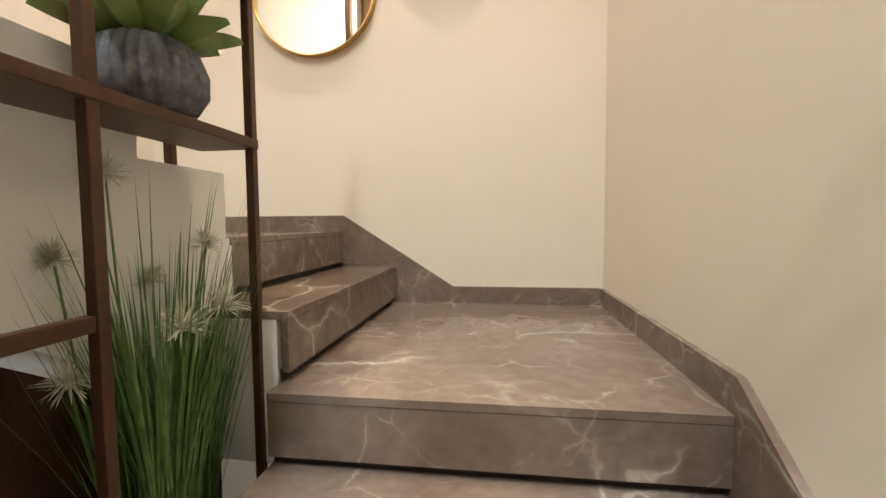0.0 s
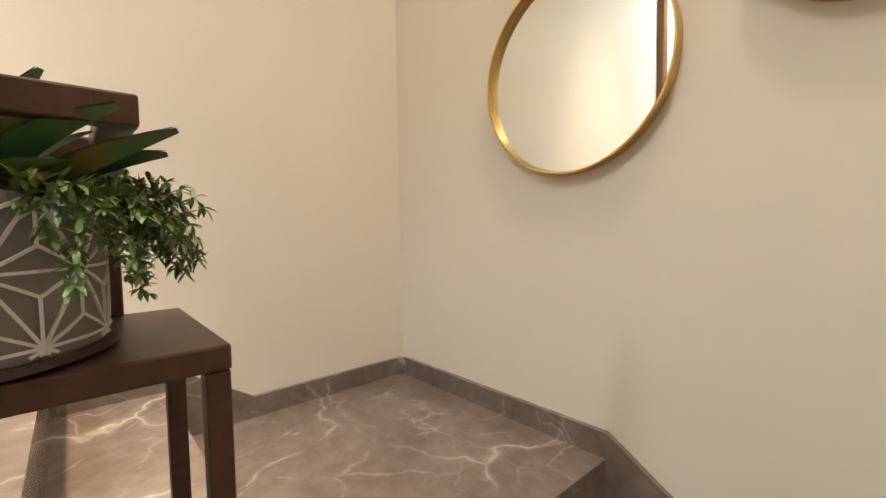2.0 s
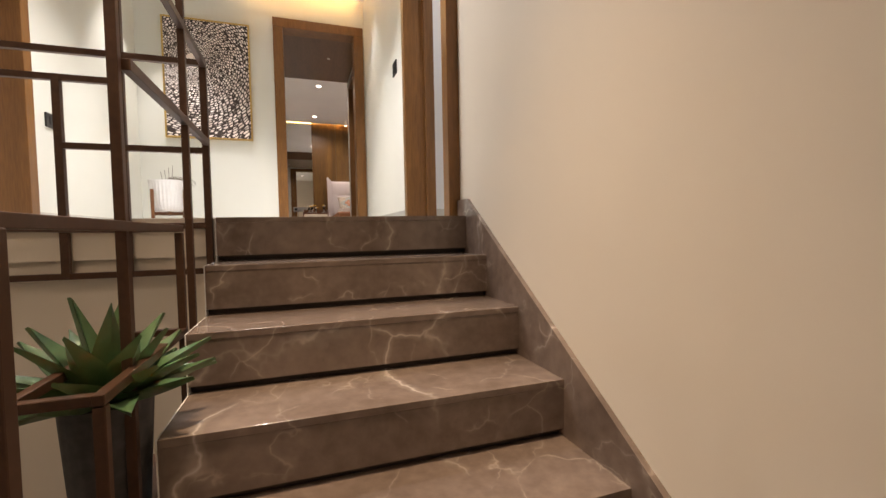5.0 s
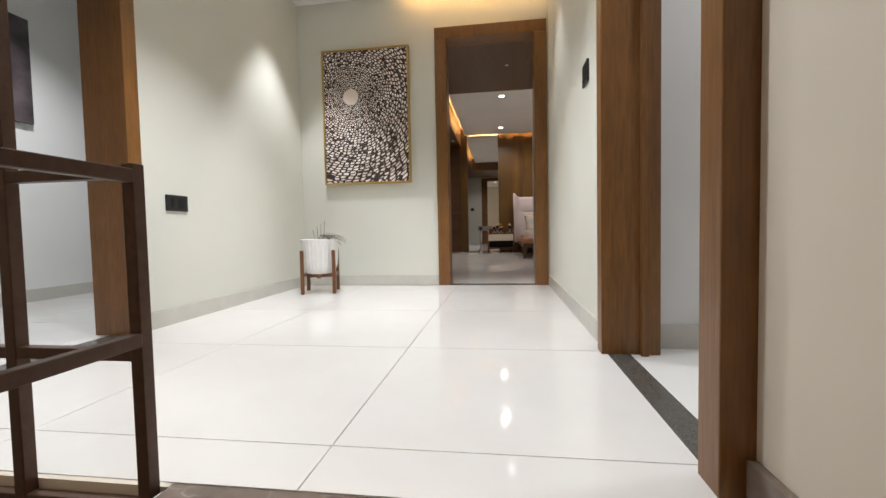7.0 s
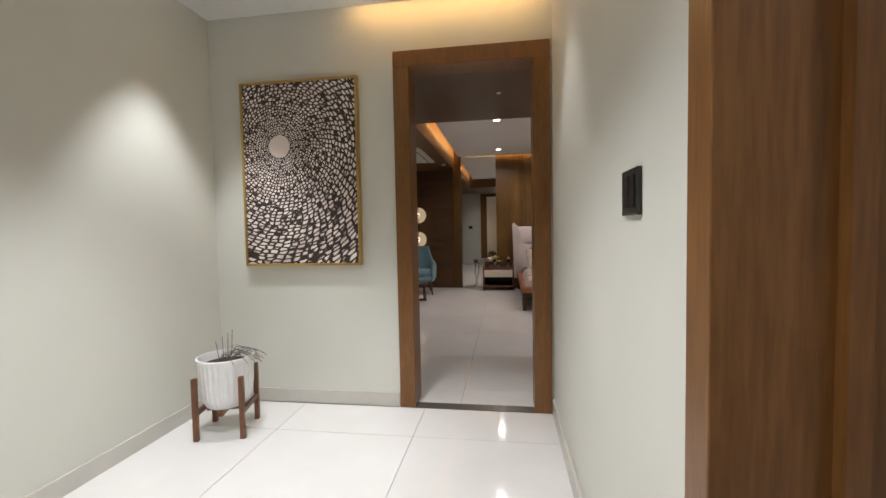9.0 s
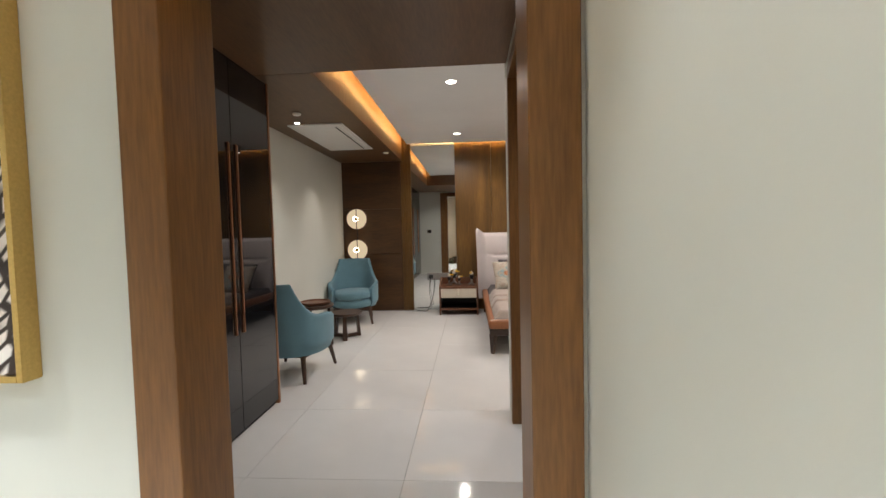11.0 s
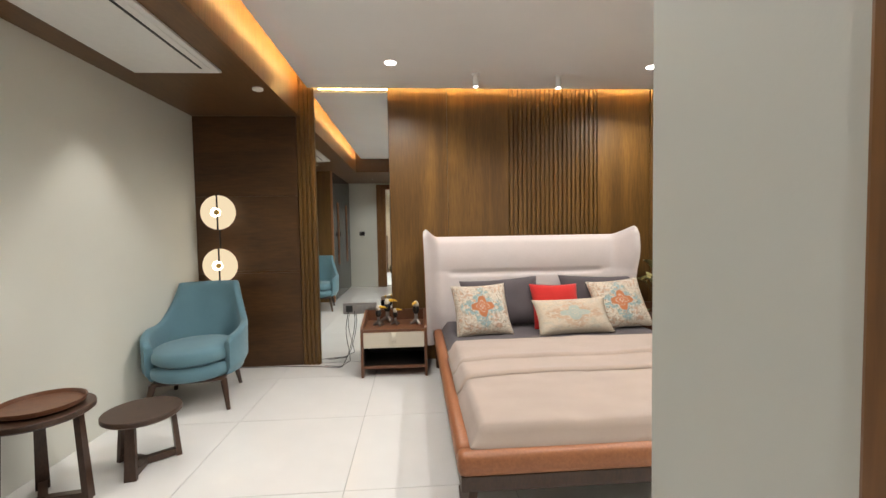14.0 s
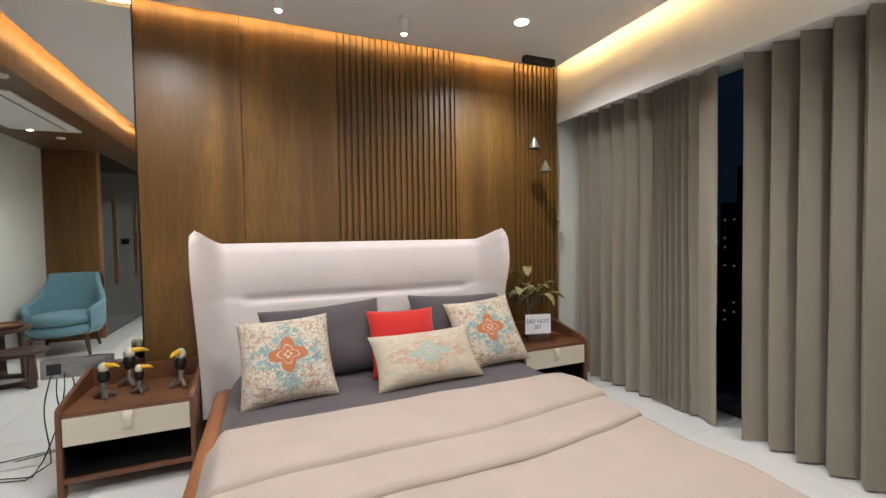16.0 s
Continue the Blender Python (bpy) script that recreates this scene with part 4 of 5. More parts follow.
cushion("cushion", "plain red square cushion behind a printed one", M_RED, 0.40, 0.39, 0.13, leaning(1.585, 8.61, 0.545, 62, 0, -1))
cushion("cushion", "oblong cushion with a faded floral print", M_PRINT2, 0.585, 0.30, 0.12, leaning(1.645, 8.405, 0.505, 52, 1, 1))


# ---- bedroom: nightstands ----
def nightstand(x0, x1, y0, y1, label):
    ns = thing("nightstand", ((x0 + x1) / 2, (y0 + y1) / 2, 0), label, "nightstand", "nightstands beside the bed")
    at = ns.location
    prof = [(y0, 0.0), (y0 + 0.05, 0.0), (y0 + 0.05, 0.055), (y1 - 0.05, 0.055), (y1 - 0.05, 0.0), (y1, 0.0), (y1, 0.475), (y1 - 0.03, 0.485), (y0 + 0.03, 0.415), (y0 + 0.008, 0.405), (y0, 0.39)]
    for a, b in ((x0, x0 + 0.02), (x1 - 0.02, x1)):
        part("side_panel", prism(bmesh.new(), prof, "x", a, b), M_NSWOOD, ns, world_at=at)
    part("top", box(bmesh.new(), x0 + 0.0205, x1 - 0.0205, y0 + 0.005, y1 - 0.016, 0.365, 0.385), M_NSWOOD, ns, world_at=at)
    part("back_panel", box(bmesh.new(), x0 + 0.0205, x1 - 0.0205, y1 - 0.0155, y1, 0.06, 0.478), M_NSWOOD, ns, world_at=at)
    part("bottom_shelf", box(bmesh.new(), x0 + 0.0205, x1 - 0.0205, y0 + 0.004, y1 - 0.016, 0.07, 0.092), M_NSWOOD, ns, world_at=at)
    # black plates put the shade of the open shelf into its inner faces
    part("shelf_shade_plate", box(bmesh.new(), x0 + 0.0205, x1 - 0.0205, y1 - 0.019, y1 - 0.0156, 0.093, 0.26), M_BLACK, ns, world_at=at)
    part("shelf_shade_plate", box(bmesh.new(), x0 + 0.0207, x1 - 0.0207, y0 + 0.02, y1 - 0.02, 0.0925, 0.095), M_BLACK, ns, world_at=at)
    for xa in (x0 + 0.0205, x1 - 0.0225):
        part("shelf_shade_plate", box(bmesh.new(), xa, xa + 0.002, y0 + 0.02, y1 - 0.02, 0.0955, 0.2375), M_BLACK, ns, world_at=at)
    dr = part("drawer", box(bmesh.new(), x0 + 0.022, x1 - 0.022, y0 + 0.003, y0 + 0.35, 0.238, 0.363, 0.003), M_CREAM, ns, "cream leather drawer front", world_at=at)
    cx = (x0 + x1) / 2
    bm = bmesh.new()
    for k in range(10):
        a0, a1 = math.pi * k / 10, math.pi * (k + 1) / 10
        p0, p1 = (y0 + 0.003 - 0.018 * math.sin(a0), 0.322 + 0.036 * math.cos(a0)), (y0 + 0.003 - 0.018 * math.sin(a1), 0.322 + 0.036 * math.cos(a1))
        vs = [bm.verts.new((x, *p)) for x in (cx - 0.017, cx + 0.017) for p in (p0, p1)]
        bm.faces.new((vs[0], vs[1], vs[3], vs[2]))
    part("handle", bmesh_thick(bm, 0.004), M_CREAM, dr, "cream leather strap pull", world_at=at)
    return ns


def bmesh_thick(bm, t):
    bmesh.ops.remove_doubles(bm, verts=bm.verts, dist=1e-5)
    bmesh.ops.recalc_face_normals(bm, faces=bm.faces)
    bmesh.ops.solidify(bm, geom=bm.faces, thickness=t)
    return bm


nightstand(0.003, 0.535, 8.655, 9.06, "walnut nightstand with cream drawer and bird figures on top")
nightstand(2.415, 2.945, 8.655, 9.06, "walnut nightstand with cream drawer, vase and sign on top")


def toucan(x, y, z, s, rz, label):
    t = thing("bird_figurine", (x, y, z), label, "figurine", "toucan figures", rz)
    bm = bmesh.new()
    for a in (-50, 50, 180):
        d = Vector((math.cos(radians(a)), math.sin(radians(a)), 0))
        rod(bm, d * 0.004 + Vector((0, 0, 0.03)) * s, (d.x * 0.042 * s, d.y * 0.042 * s, 0.008 * s), 0.012 * s, 0.009 * s, 6)
    rod(bm, (0, 0, 0.015 * s), (0, 0, 0.075 * s), 0.014 * s, 0.011 * s, 7)
    part("perch", bm, M_SILVER, t, "grey branch perch")
    part("body", lathe(bmesh.new(), [(0.004, 0.062), (0.018, 0.075), (0.023, 0.095), (0.019, 0.115), (0.012, 0.125)][::1], seg=16) if s == 1 else lathe(bmesh.new(), [(r * s, h * s) for r, h in [(0.004, 0.062), (0.018, 0.075), (0.023, 0.095), (0.019, 0.115), (0.012, 0.125)]], seg=16), M_BLACK, t, smooth=60)
    part("head", lathe(bmesh.new(), [(r * s, h * s) for r, h in [(0.008, 0.112), (0.018, 0.12), (0.02, 0.135), (0.013, 0.15), (0.003, 0.155)]], seg=16), M_CREAM, t, "cream throat and head", smooth=60)
    bm = bmesh.new()
    rod(bm, (0.012 * s, 0, 0.142 * s), (0.045 * s, 0, 0.143 * s), 0.012 * s, 0.009 * s, 8)
    rod(bm, (0.045 * s, 0, 0.143 * s), (0.066 * s, 0, 0.136 * s), 0.009 * s, 0.003 * s, 8)
    part("beak", bm, M_YELLOW, t, "yellow beak", smooth=50)
    return t


toucan(0.135, 8.82, 0.385, 1.12, -20, "small toucan figure with yellow beak on a grey perch")
toucan(0.275, 8.83, 0.385, 0.92, -10, "smallest toucan figure with yellow beak")
toucan(0.20, 8.97, 0.385, 1.32, -5, "dark toucan figure looking sideways")
toucan(0.45, 8.85, 0.385, 1.28, -110, "toucan figure facing the room, yellow beak")

sg = thing("table_sign", (2.625, 8.79, 0.385), "white card sign on a small dark stand", "sign", rz=-14)
part("card", box(bmesh.new(), -0.094, 0.094, -0.002, 0.002, 0.058, 0.196), M_PAPER, sg)
part("stand", box(bmesh.new(), -0.075, 0.075, -0.016, 0.016, 0.0, 0.059, 0.002), M_DARKWOOD, sg)


def lettering(text, size, mat, parent, loc, rot, name="lettering"):
    cu = bpy.data.curves.new(name, "FONT")
    cu.body, cu.size, cu.extrude, cu.align_x, cu.align_y = text, size, 0.0003, "CENTER", "CENTER"
    tmp = bpy.data.objects.new("tmp", cu)
    scene.collection.objects.link(tmp)
    me = bpy.data.meshes.new_from_object(tmp.evaluated_get(bpy.context.evaluated_depsgraph_get()))
    bpy.data.objects.remove(tmp)
    me.materials.clear()
    me.materials.append(mat)
    ob = new(name, me)
    ob.parent = parent
    ob.matrix_local = pose(*loc, *rot)
    return ob


lettering("DO NOT", 0.041, M_INK, sg, (0, -0.0025, 0.146), (90, 0, 0))
lettering("SIT", 0.041, M_INK, sg, (0, -0.0025, 0.106), (90, 0, 0))

rng = random.Random(5)
vs = thing("vase", (2.635, 8.93, 0.385), "clear brown vase with golden green leaves", "vase")
part("vessel", lathe(bmesh.new(), [(0.03, 0.0), (0.034, 0.01), (0.026, 0.07), (0.03, 0.15), (0.036, 0.17), (0.032, 0.17), (0.02, 0.06), (0.02, 0.02)], seg=24), M_DARKWOOD, vs, smooth=50)
bm, bs = bmesh.new(), bmesh.new()
for k in range(17):
    a, el = rng.uniform(0, 6.28), rng.uniform(0.45, 1.35)
    d = Vector((math.cos(a) * math.cos(el), math.sin(a) * math.cos(el) * 0.5, math.sin(el)))
    tip = Vector((0, 0, 0.19)) + d * rng.uniform(0.12, 0.30)
    tube(bs, [(0, 0, 0.12), tuple(Vector((0, 0, 0.16)) + d * 0.05 + Vector((0, 0, 0.02))), tuple(tip)], 0.002, 5)
    blade(bm, tip, d + Vector((0, 0, -0.5 * rng.random())), rng.uniform(0.10, 0.16), rng.uniform(0.06, 0.09), rng.uniform(0.9, 2.2), steps=6, fold=0.5)
part("stem", bs, M_TWIG, vs)
part("leaf", bm, M_DRYLEAF, vs, "golden green folded leaf", smooth=60)
bm = bmesh.new()
for k in range(40):
    a = rng.uniform(0, 6.28)
    blade(bm, (2.50 + rng.uniform(-0.015, 0.015), 8.95 + rng.uniform(-0.015, 0.015), 0.385), (math.cos(a), math.sin(a), 1.4), rng.uniform(0.05, 0.11), 0.022, 1.2, steps=4)
solo("small_plant", bm, M_MOSS, "small leafy green plant behind the sign", "plant", smooth=60)

# pendant lamp
pd = thing("pendant_lamp", (2.73, 8.90, 1.6), "pendant with two small metal cones on thin wires", "pendant lamp")
at = pd.location
part("canopy", box(bmesh.new(), 2.60, 2.86, 8.875, 8.925, 2.375, BC - 0.0005, 0.004), M_BLACK, pd, "black ceiling canopy", world_at=at)
for x, y, z, flip in ((2.685, 8.90, 1.79, False), (2.785, 8.905, 1.63, False)):
    sh = part("shade", lathe(bmesh.new(), [(0.043, -0.025), (0.044, -0.022), (0.012, 0.04), (0.004, 0.06), (0.002, 0.058), (0.038, -0.025)], x, y, z, 28), M_SILVER, pd, "polished metal cone", world_at=at, smooth=50)
    part("bulb", lathe(bmesh.new(), [(0.03, -0.02), (0.03, -0.016)], x, y, z, 20), M_LAMP, sh, world_at=at)
bm = bmesh.new()
for pts in (((2.685, 8.90, 1.84), (2.685, 8.90, 2.38)), ((2.785, 8.905, 1.68), (2.84, 8.90, 1.78), (2.84, 8.90, 2.38)), ((2.685, 8.90, 1.80), (2.785, 8.905, 1.68))):
    tube(bm, pts, 0.0016, 5)
part("wire", bm, M_BLACK, pd, world_at=at)

# disc wall lamp
wl = thing("wall_lamp", (-1.20, 9.0, 0.7), "wall lamp of two glowing glass discs on a black rod", "wall lamp")
at = wl.location
part("rod", tube(bmesh.new(), [(-1.20, 8.985, 0.70), (-1.20, 8.985, 1.53)], 0.007, 8), M_BLACK, wl, world_at=at)
for z in (0.91, 1.36):
    part("bracket", tube(bmesh.new(), [(-1.20, 8.985, z), (-1.20, 9.0595, z)], 0.009, 8), M_BLACK, wl, world_at=at)
    bm = bmesh.new()
    torus(bm, (-1.20, 8.965, z), 0.078, 0.07, "y", 40, 10, 0.13)
    dc = part("disc", bm, M_DISC, wl, "glowing alabaster glass disc", world_at=at, smooth=60)
    bm = lathe(bmesh.new(), [(0.020, -0.012), (0.024, 0.0), (0.020, 0.012)], seg=20)
    bmesh.ops.rotate(bm, verts=bm.verts, cent=(0, 0, 0), matrix=Matrix.Rotation(radians(90), 3, "X"))
    bmesh.ops.translate(bm, verts=bm.verts, vec=(-1.20, 8.945, z))
    part("knob", bm, M_GOLD, dc, world_at=at, smooth=50)
    part("bulb", torus(bmesh.new(), (-1.215, 8.952, z), 0.032, 0.009, "y", 24, 8), M_DISCHOT, dc, world_at=at, smooth=60)
    part("divider", box(bmesh.new(), -1.204, -1.196, 8.940, 8.957, z - 0.146, z + 0.146), M_BLACK, dc, world_at=at)


# ---- bedroom: armchairs and tables ----
def armchair():
    ch = thing("armchair", (0, 0, 0), "teal upholstered tub armchair on dark tapered legs", "armchair", "teal armchairs")

    def shell(u, v, off):
        th = radians(-132 + 264 * u)
        a = abs(math.degrees(th))
        f = min(1.0, max(0.0, (a - 40) / 42))
        top = 0.80 - 0.275 * (1 - (1 - f) ** 2.3) * smooth01(f / 0.12) - 0.05 * smooth01((a - 84) / 50)
        top -= 0.03 * (1 - smooth01(min(u, 1 - u) / 0.03))
        z = 0.215 + v * (top - 0.215)
        hgt = (z - 0.215) / 0.585
        sn, cs = math.sin(th), math.cos(th)
        bx, by = math.copysign(abs(sn) ** 0.84, sn), math.copysign(abs(cs) ** 0.84, cs)
        bk = 1 - smooth01((a - 50) / 45)
        k = 1 + off / 0.33
        if off > 0:
            k -= 0.10 * (1 - smooth01(v / 0.25))
        k -= 0.036 * (1 - smooth01((1 - v) / 0.06)) * (1 if off > 0 else -1)
        x = (0.295 + 0.012 * hgt) * bx * k * (1 - 0.06 * hgt * bk)
        y = 0.30 * by * k + 0.13 * hgt ** 1.3 * bk + 0.02
        return Vector((x, y, z))
    part("shell", grid_shell(bmesh.new(), lambda u, v: shell(u, v, 0.028), 96, 18, lambda u, v: shell(u, v, -0.028)), M_TEAL, ch, smooth=60)

    def pad(z0, z1, rx, ry, cy, name, label=""):
        prof = [(0.02, z0), (0.90, z0), (0.985, z0 + 0.02), (1.0, (z0 + z1) / 2), (0.985, z1 - 0.022), (0.90, z1 - 0.004), (0.5, z1 + 0.006), (0.02, z1 + 0.008)]
        bm = lathe(bmesh.new(), prof, seg=44)
        for v in bm.verts:
            fl = 1.0
            v.co.x, v.co.y = v.co.x * rx, v.co.y * ry * fl + cy
        return part(name, bm, M_TEAL, ch, label, smooth=60)
    pad(0.215, 0.315, 0.28, 0.305, -0.02, "seat_base")
    pad(0.318, 0.415, 0.262, 0.295, -0.035, "seat_cushion")
    bm = box(bmesh.new(), -0.22, 0.22, -0.24, 0.22, 0.19, 0.2148, 0.01)
    part("under_frame", bm, M_DARKWOOD, ch)
    for x, y in ((-0.21, -0.22), (0.21, -0.22), (-0.195, 0.22), (0.195, 0.22)):
        part("leg", rod(bmesh.new(), (x * 1.16, y * 1.2, 0), (x, y, 0.20), 0.013, 0.022, 10), M_DARKWOOD, ch, smooth=40)
    return ch


chair = armchair()
chair.matrix_world = pose(-1.11, 8.36, 0, 0, 0, 12)
copy_thing(chair, pose(-1.06, 6.36, 0, 0, 0, 174))


def round_table(x, y, r, h, rz, label):
    tb = thing("side_table", (x, y, 0), label, "side table", "nested round side tables", rz)
    part("tabletop", lathe(bmesh.new(), [(r * 0.93, h - 0.032), (r, h - 0.022), (r, h - 0.003), (r - 0.003, h)], seg=48), M_DARKWOOD, tb, smooth=40)
    for k in range(3):
        a = radians(120 * k)
        d, s = Vector((math.cos(a), math.sin(a), 0)), Vector((-math.sin(a), math.cos(a), 0))
        bm = bmesh.new()
        lo, hi = d * (r * 0.86), d * (r * 0.74)
        vs = []
        for p, z, w in ((lo, 0.0, 0.026), (hi, h - 0.033, 0.019)):
            for q in (p - s * w - d * 0.012, p + s * w - d * 0.012, p + s * w + d * 0.012, p - s * w + d * 0.012):
                vs.append(bm.verts.new((q.x, q.y, z)))
        for f in ((3, 2, 1, 0), (4, 5, 6, 7), (0, 1, 5, 4), (1, 2, 6, 5), (2, 3, 7, 6), (3, 0, 4, 7)):
            bm.faces.new([vs[i] for i in f])
        part("leg", bm, M_DARKWOOD, tb)
        bm = bmesh.new()
        rod(bm, (0, 0, 0.022), (d.x * r * 0.84, d.y * r * 0.84, 0.022), 0.024, 0.024, 4)
        part("foot_bar", bm, M_DARKWOOD, tb)
    return tb


round_table(-1.20, 7.20, 0.20, 0.43, 10, "dark walnut round side table carrying a tray")
round_table(-0.955, 7.50, 0.175, 0.29, 40, "low dark walnut round side table")
solo("round_tray", lathe(bmesh.new(), [(0.12, 0), (0.15, 0.012), (0.156, 0.032), (0.150, 0.032), (0.144, 0.016), (0.02, 0.012)], -1.19, 7.21, 0.43, 44), M_NSWOOD, "shallow round wooden tray on the side table", "tray", smooth=40)


# ---- bedroom: curtains and window ----
def curtain(y0, y1, seed, label, pitch, depth):
    """pitch and depth give a pleat's width and half depth at a place along the rail."""
    n = int((y1 - y0) / 0.005)
    ys = [y0 + (y1 - y0) * i / n for i in range(n + 1)]
    ph = [1.0]
    for i, y in enumerate(ys[1:]):
        ph.append(ph[-1] + 2 * math.pi * (y1 - y0) / n / (pitch(y) * (1 + 0.22 * noise.noise((i * 0.02, seed, 0)))))
    amp = [depth(y) * (1 + 0.3 * noise.noise((i * 0.03, seed, 5))) for i, y in enumerate(ys)]

    def pt(u, v, off):
        i = min(n, int(round(u * n)))
        k = 1.0 - 0.10 * (1 - v) + 0.10 * noise.noise((i * 0.04, v * 2, seed))
        w = math.sin(ph[i])
        xx = 3.29 - amp[i] * k * w + 0.006 * noise.noise((i * 0.03, v * 3, 9 + seed))
        yy = ys[i] + 0.30 * amp[i] * math.sin(2 * ph[i]) * 0.5 + 0.010 * (1 - v) * noise.noise((i * 0.02, v * 1.5, seed + 3))
        return Vector((xx + off, yy, 0.012 + 0.006 * noise.noise((i * 0.05, 0, seed)) * (1 - v) + v * 2.075))
    ob = thing("curtain", (3.29, (y0 + y1) / 2, 0), label, "curtain", "window curtains")
    part("cloth", grid_shell(bmesh.new(), lambda u, v: pt(u, v, 0), n, 10, lambda u, v: pt(u, v, 0.003)), M_CURTAIN, ob, world_at=ob.location, smooth=80)


curtain(7.945, 9.085, 1, "taupe floor-length pleated curtain, drawn beside the bed", lambda y: 0.30 if y < 8.09 else 0.045 if y < 8.40 else 0.115, lambda y: 0.03 if y < 8.10 else 0.036 if y < 8.41 else 0.072)
curtain(5.90, 7.785, 2, "taupe floor-length pleated curtain, drawn over the window", lambda y: 0.125, lambda y: 0.062)

wn = thing("window_1", (BE + 0.06, 7.5, 0), "wide dark-framed window to the night city", "window", kind="structure")
for nm, b in (("window_frame", (BE + 0.02, BE + 0.08, 6.1, 8.9, 0.0, 0.06)), ("window_frame", (BE + 0.02, BE + 0.08, 6.1, 8.9, 2.24, 2.30)), ("window_frame", (BE + 0.02, BE + 0.08, 6.1, 6.16, 0.0605, 2.2395)),
              ("window_frame", (BE + 0.02, BE + 0.08, 8.84, 8.9, 0.0605, 2.2395)), ("mullion", (BE + 0.02, BE + 0.08, 7.47, 7.53, 0.0605, 2.2395))):
    part(nm, box(bmesh.new(), *b), M_BLACK, wn, world_at=wn.location)
for a, b in ((6.1605, 7.4695), (7.5305, 8.8395)):
    p = part("pane", box(bmesh.new(), BE + 0.046, BE + 0.054, a, b, 0.061, 2.239), M_GLASS, wn, world_at=wn.location)
    p.visible_shadow = False

# night city far below and beyond the window
M_TOWER = simple("dusk_concrete", (0.03, 0.035, 0.045), 0.9)
M_LIT = glow("lit_far_window", (1.0, 0.75, 0.4), 0.16)
M_DUSK = glow("dusk_sky", (0.10, 0.16, 0.32), 0.05)
slab("ground", simple("night_ground", (0.03, 0.033, 0.03), 0.95, vary=0.4, scale=0.2), (4.5, 900, -800, 900, -30.5, -30), label="dark ground far below", category="ground")
slab("backdrop", M_DUSK, (850, 851, -800, 900, -30, 400), label="dark blue night sky", category="backdrop")
rng = random.Random(11)
for k in range(9):
    bx, by, hh = 90 + rng.uniform(0, 90), 14 + k * 16 + rng.uniform(-5, 5), rng.uniform(26, 46) if k != 4 else 50
    tw = thing("apartment_tower", (bx, by, -30), "dark far apartment tower with lit windows", "building", "far towers")
    part("wall", box(bmesh.new(), -7, 7, -6, 6, 0, hh), M_TOWER, tw)
    me = finish(box(bmesh.new(), -0.05, 0.05, -0.28, 0.28, -0.25, 0.25), "window", M_LIT)
    for j in range(18):
        ob = new("window", me)
        ob.parent, ob.location = tw, (-7.06, rng.choice((-4.5, -1.5, 1.5, 4.5)), 2 + 3 * rng.randrange(int(hh / 3) - 1))


# ---- hall things ----
def spiral_print(name, cu, cv):
    """Dark net of cells that whirl round an off-centre pale disc."""
    m, n, l, b = material(name, 0.55)
    tc, mp = n.new("ShaderNodeTexCoord"), n.new("ShaderNodeMapping")
    mp.inputs["Location"].default_value = (-cu, 0, -cv)
    l.new(tc.outputs["Object"], mp.inputs["Vector"])
    sep = n.new("ShaderNodeSeparateXYZ")
    l.new(mp.outputs["Vector"], sep.inputs[0])

    def op(kind, a, c=None):
        q = n.new("ShaderNodeMath")
        q.operation = kind
        for i, v in enumerate((a, c)):
            if v is None:
                continue
            if isinstance(v, (int, float)):
                q.inputs[i].default_value = v
            else:
                l.new(v, q.inputs[i])
        return q.outputs[0]
    x, z = sep.outputs["X"], sep.outputs["Z"]
    r = op("SQRT", op("ADD", op("MULTIPLY", x, x), op("MULTIPLY", z, z)))
    ang = op("ARCTAN2", z, x)
    bright = ramp(n, l, noise_tex(n, l, tc.outputs["Object"], 9, 3), [(0.3, (0.66, 0.54, 0.48)), (0.62, (0.95, 0.87, 0.81))])
    col = bright
    for rays, twist, rings, wide in ((76, 11.0, 50.0, 0.12),):
        comb, vo = n.new("ShaderNodeCombineXYZ"), n.new("ShaderNodeTexVoronoi")
        l.new(op("ADD", op("MULTIPLY", ang, rays / 6.2832), op("MULTIPLY", r, twist)), comb.inputs[0])
        l.new(op("MULTIPLY", op("POWER", r, 0.78), rings), comb.inputs[1])
        vo.feature = "DISTANCE_TO_EDGE"
        vo.inputs["Scale"].default_value, vo.inputs["Randomness"].default_value = 1.0, 0.5
        l.new(comb.outputs[0], vo.inputs["Vector"])
        net = ramp(n, l, vo.outputs["Distance"], [(0.0, (0.035, 0.022, 0.018)), (wide, (0.05, 0.032, 0.025)), (wide * 1.9, (1, 1, 1))])
        col = mixed(n, l, 1.0, col, net, "MULTIPLY")
    hole = ramp(n, l, r, [(0.066, (1, 1, 1)), (0.070, (0, 0, 0))])
    l.new(mixed(n, l, hole, col, (0.80, 0.70, 0.63)), b.inputs["Base Color"])
    bumped(n, l, b, vo.outputs["Distance"], 0.35, 0.004)
    return m


pc = thing("painting", (-0.86, HN, 0.885), "gold-framed painting of a brown cell spiral", "painting")
at = pc.location
for nm, bb in (("frame", (-1.243, -1.229, HN - 0.042, HN - 0.001, 0.885, 2.032)), ("frame", (-0.491, -0.477, HN - 0.042, HN - 0.001, 0.885, 2.032)),
               ("frame", (-1.2285, -0.4915, HN - 0.042, HN - 0.001, 0.885, 0.899)), ("frame", (-1.2285, -0.4915, HN - 0.042, HN - 0.001, 2.018, 2.032))):
    part(nm, box(bmesh.new(), *bb, bevel=0.001), M_GOLD, pc, world_at=at)
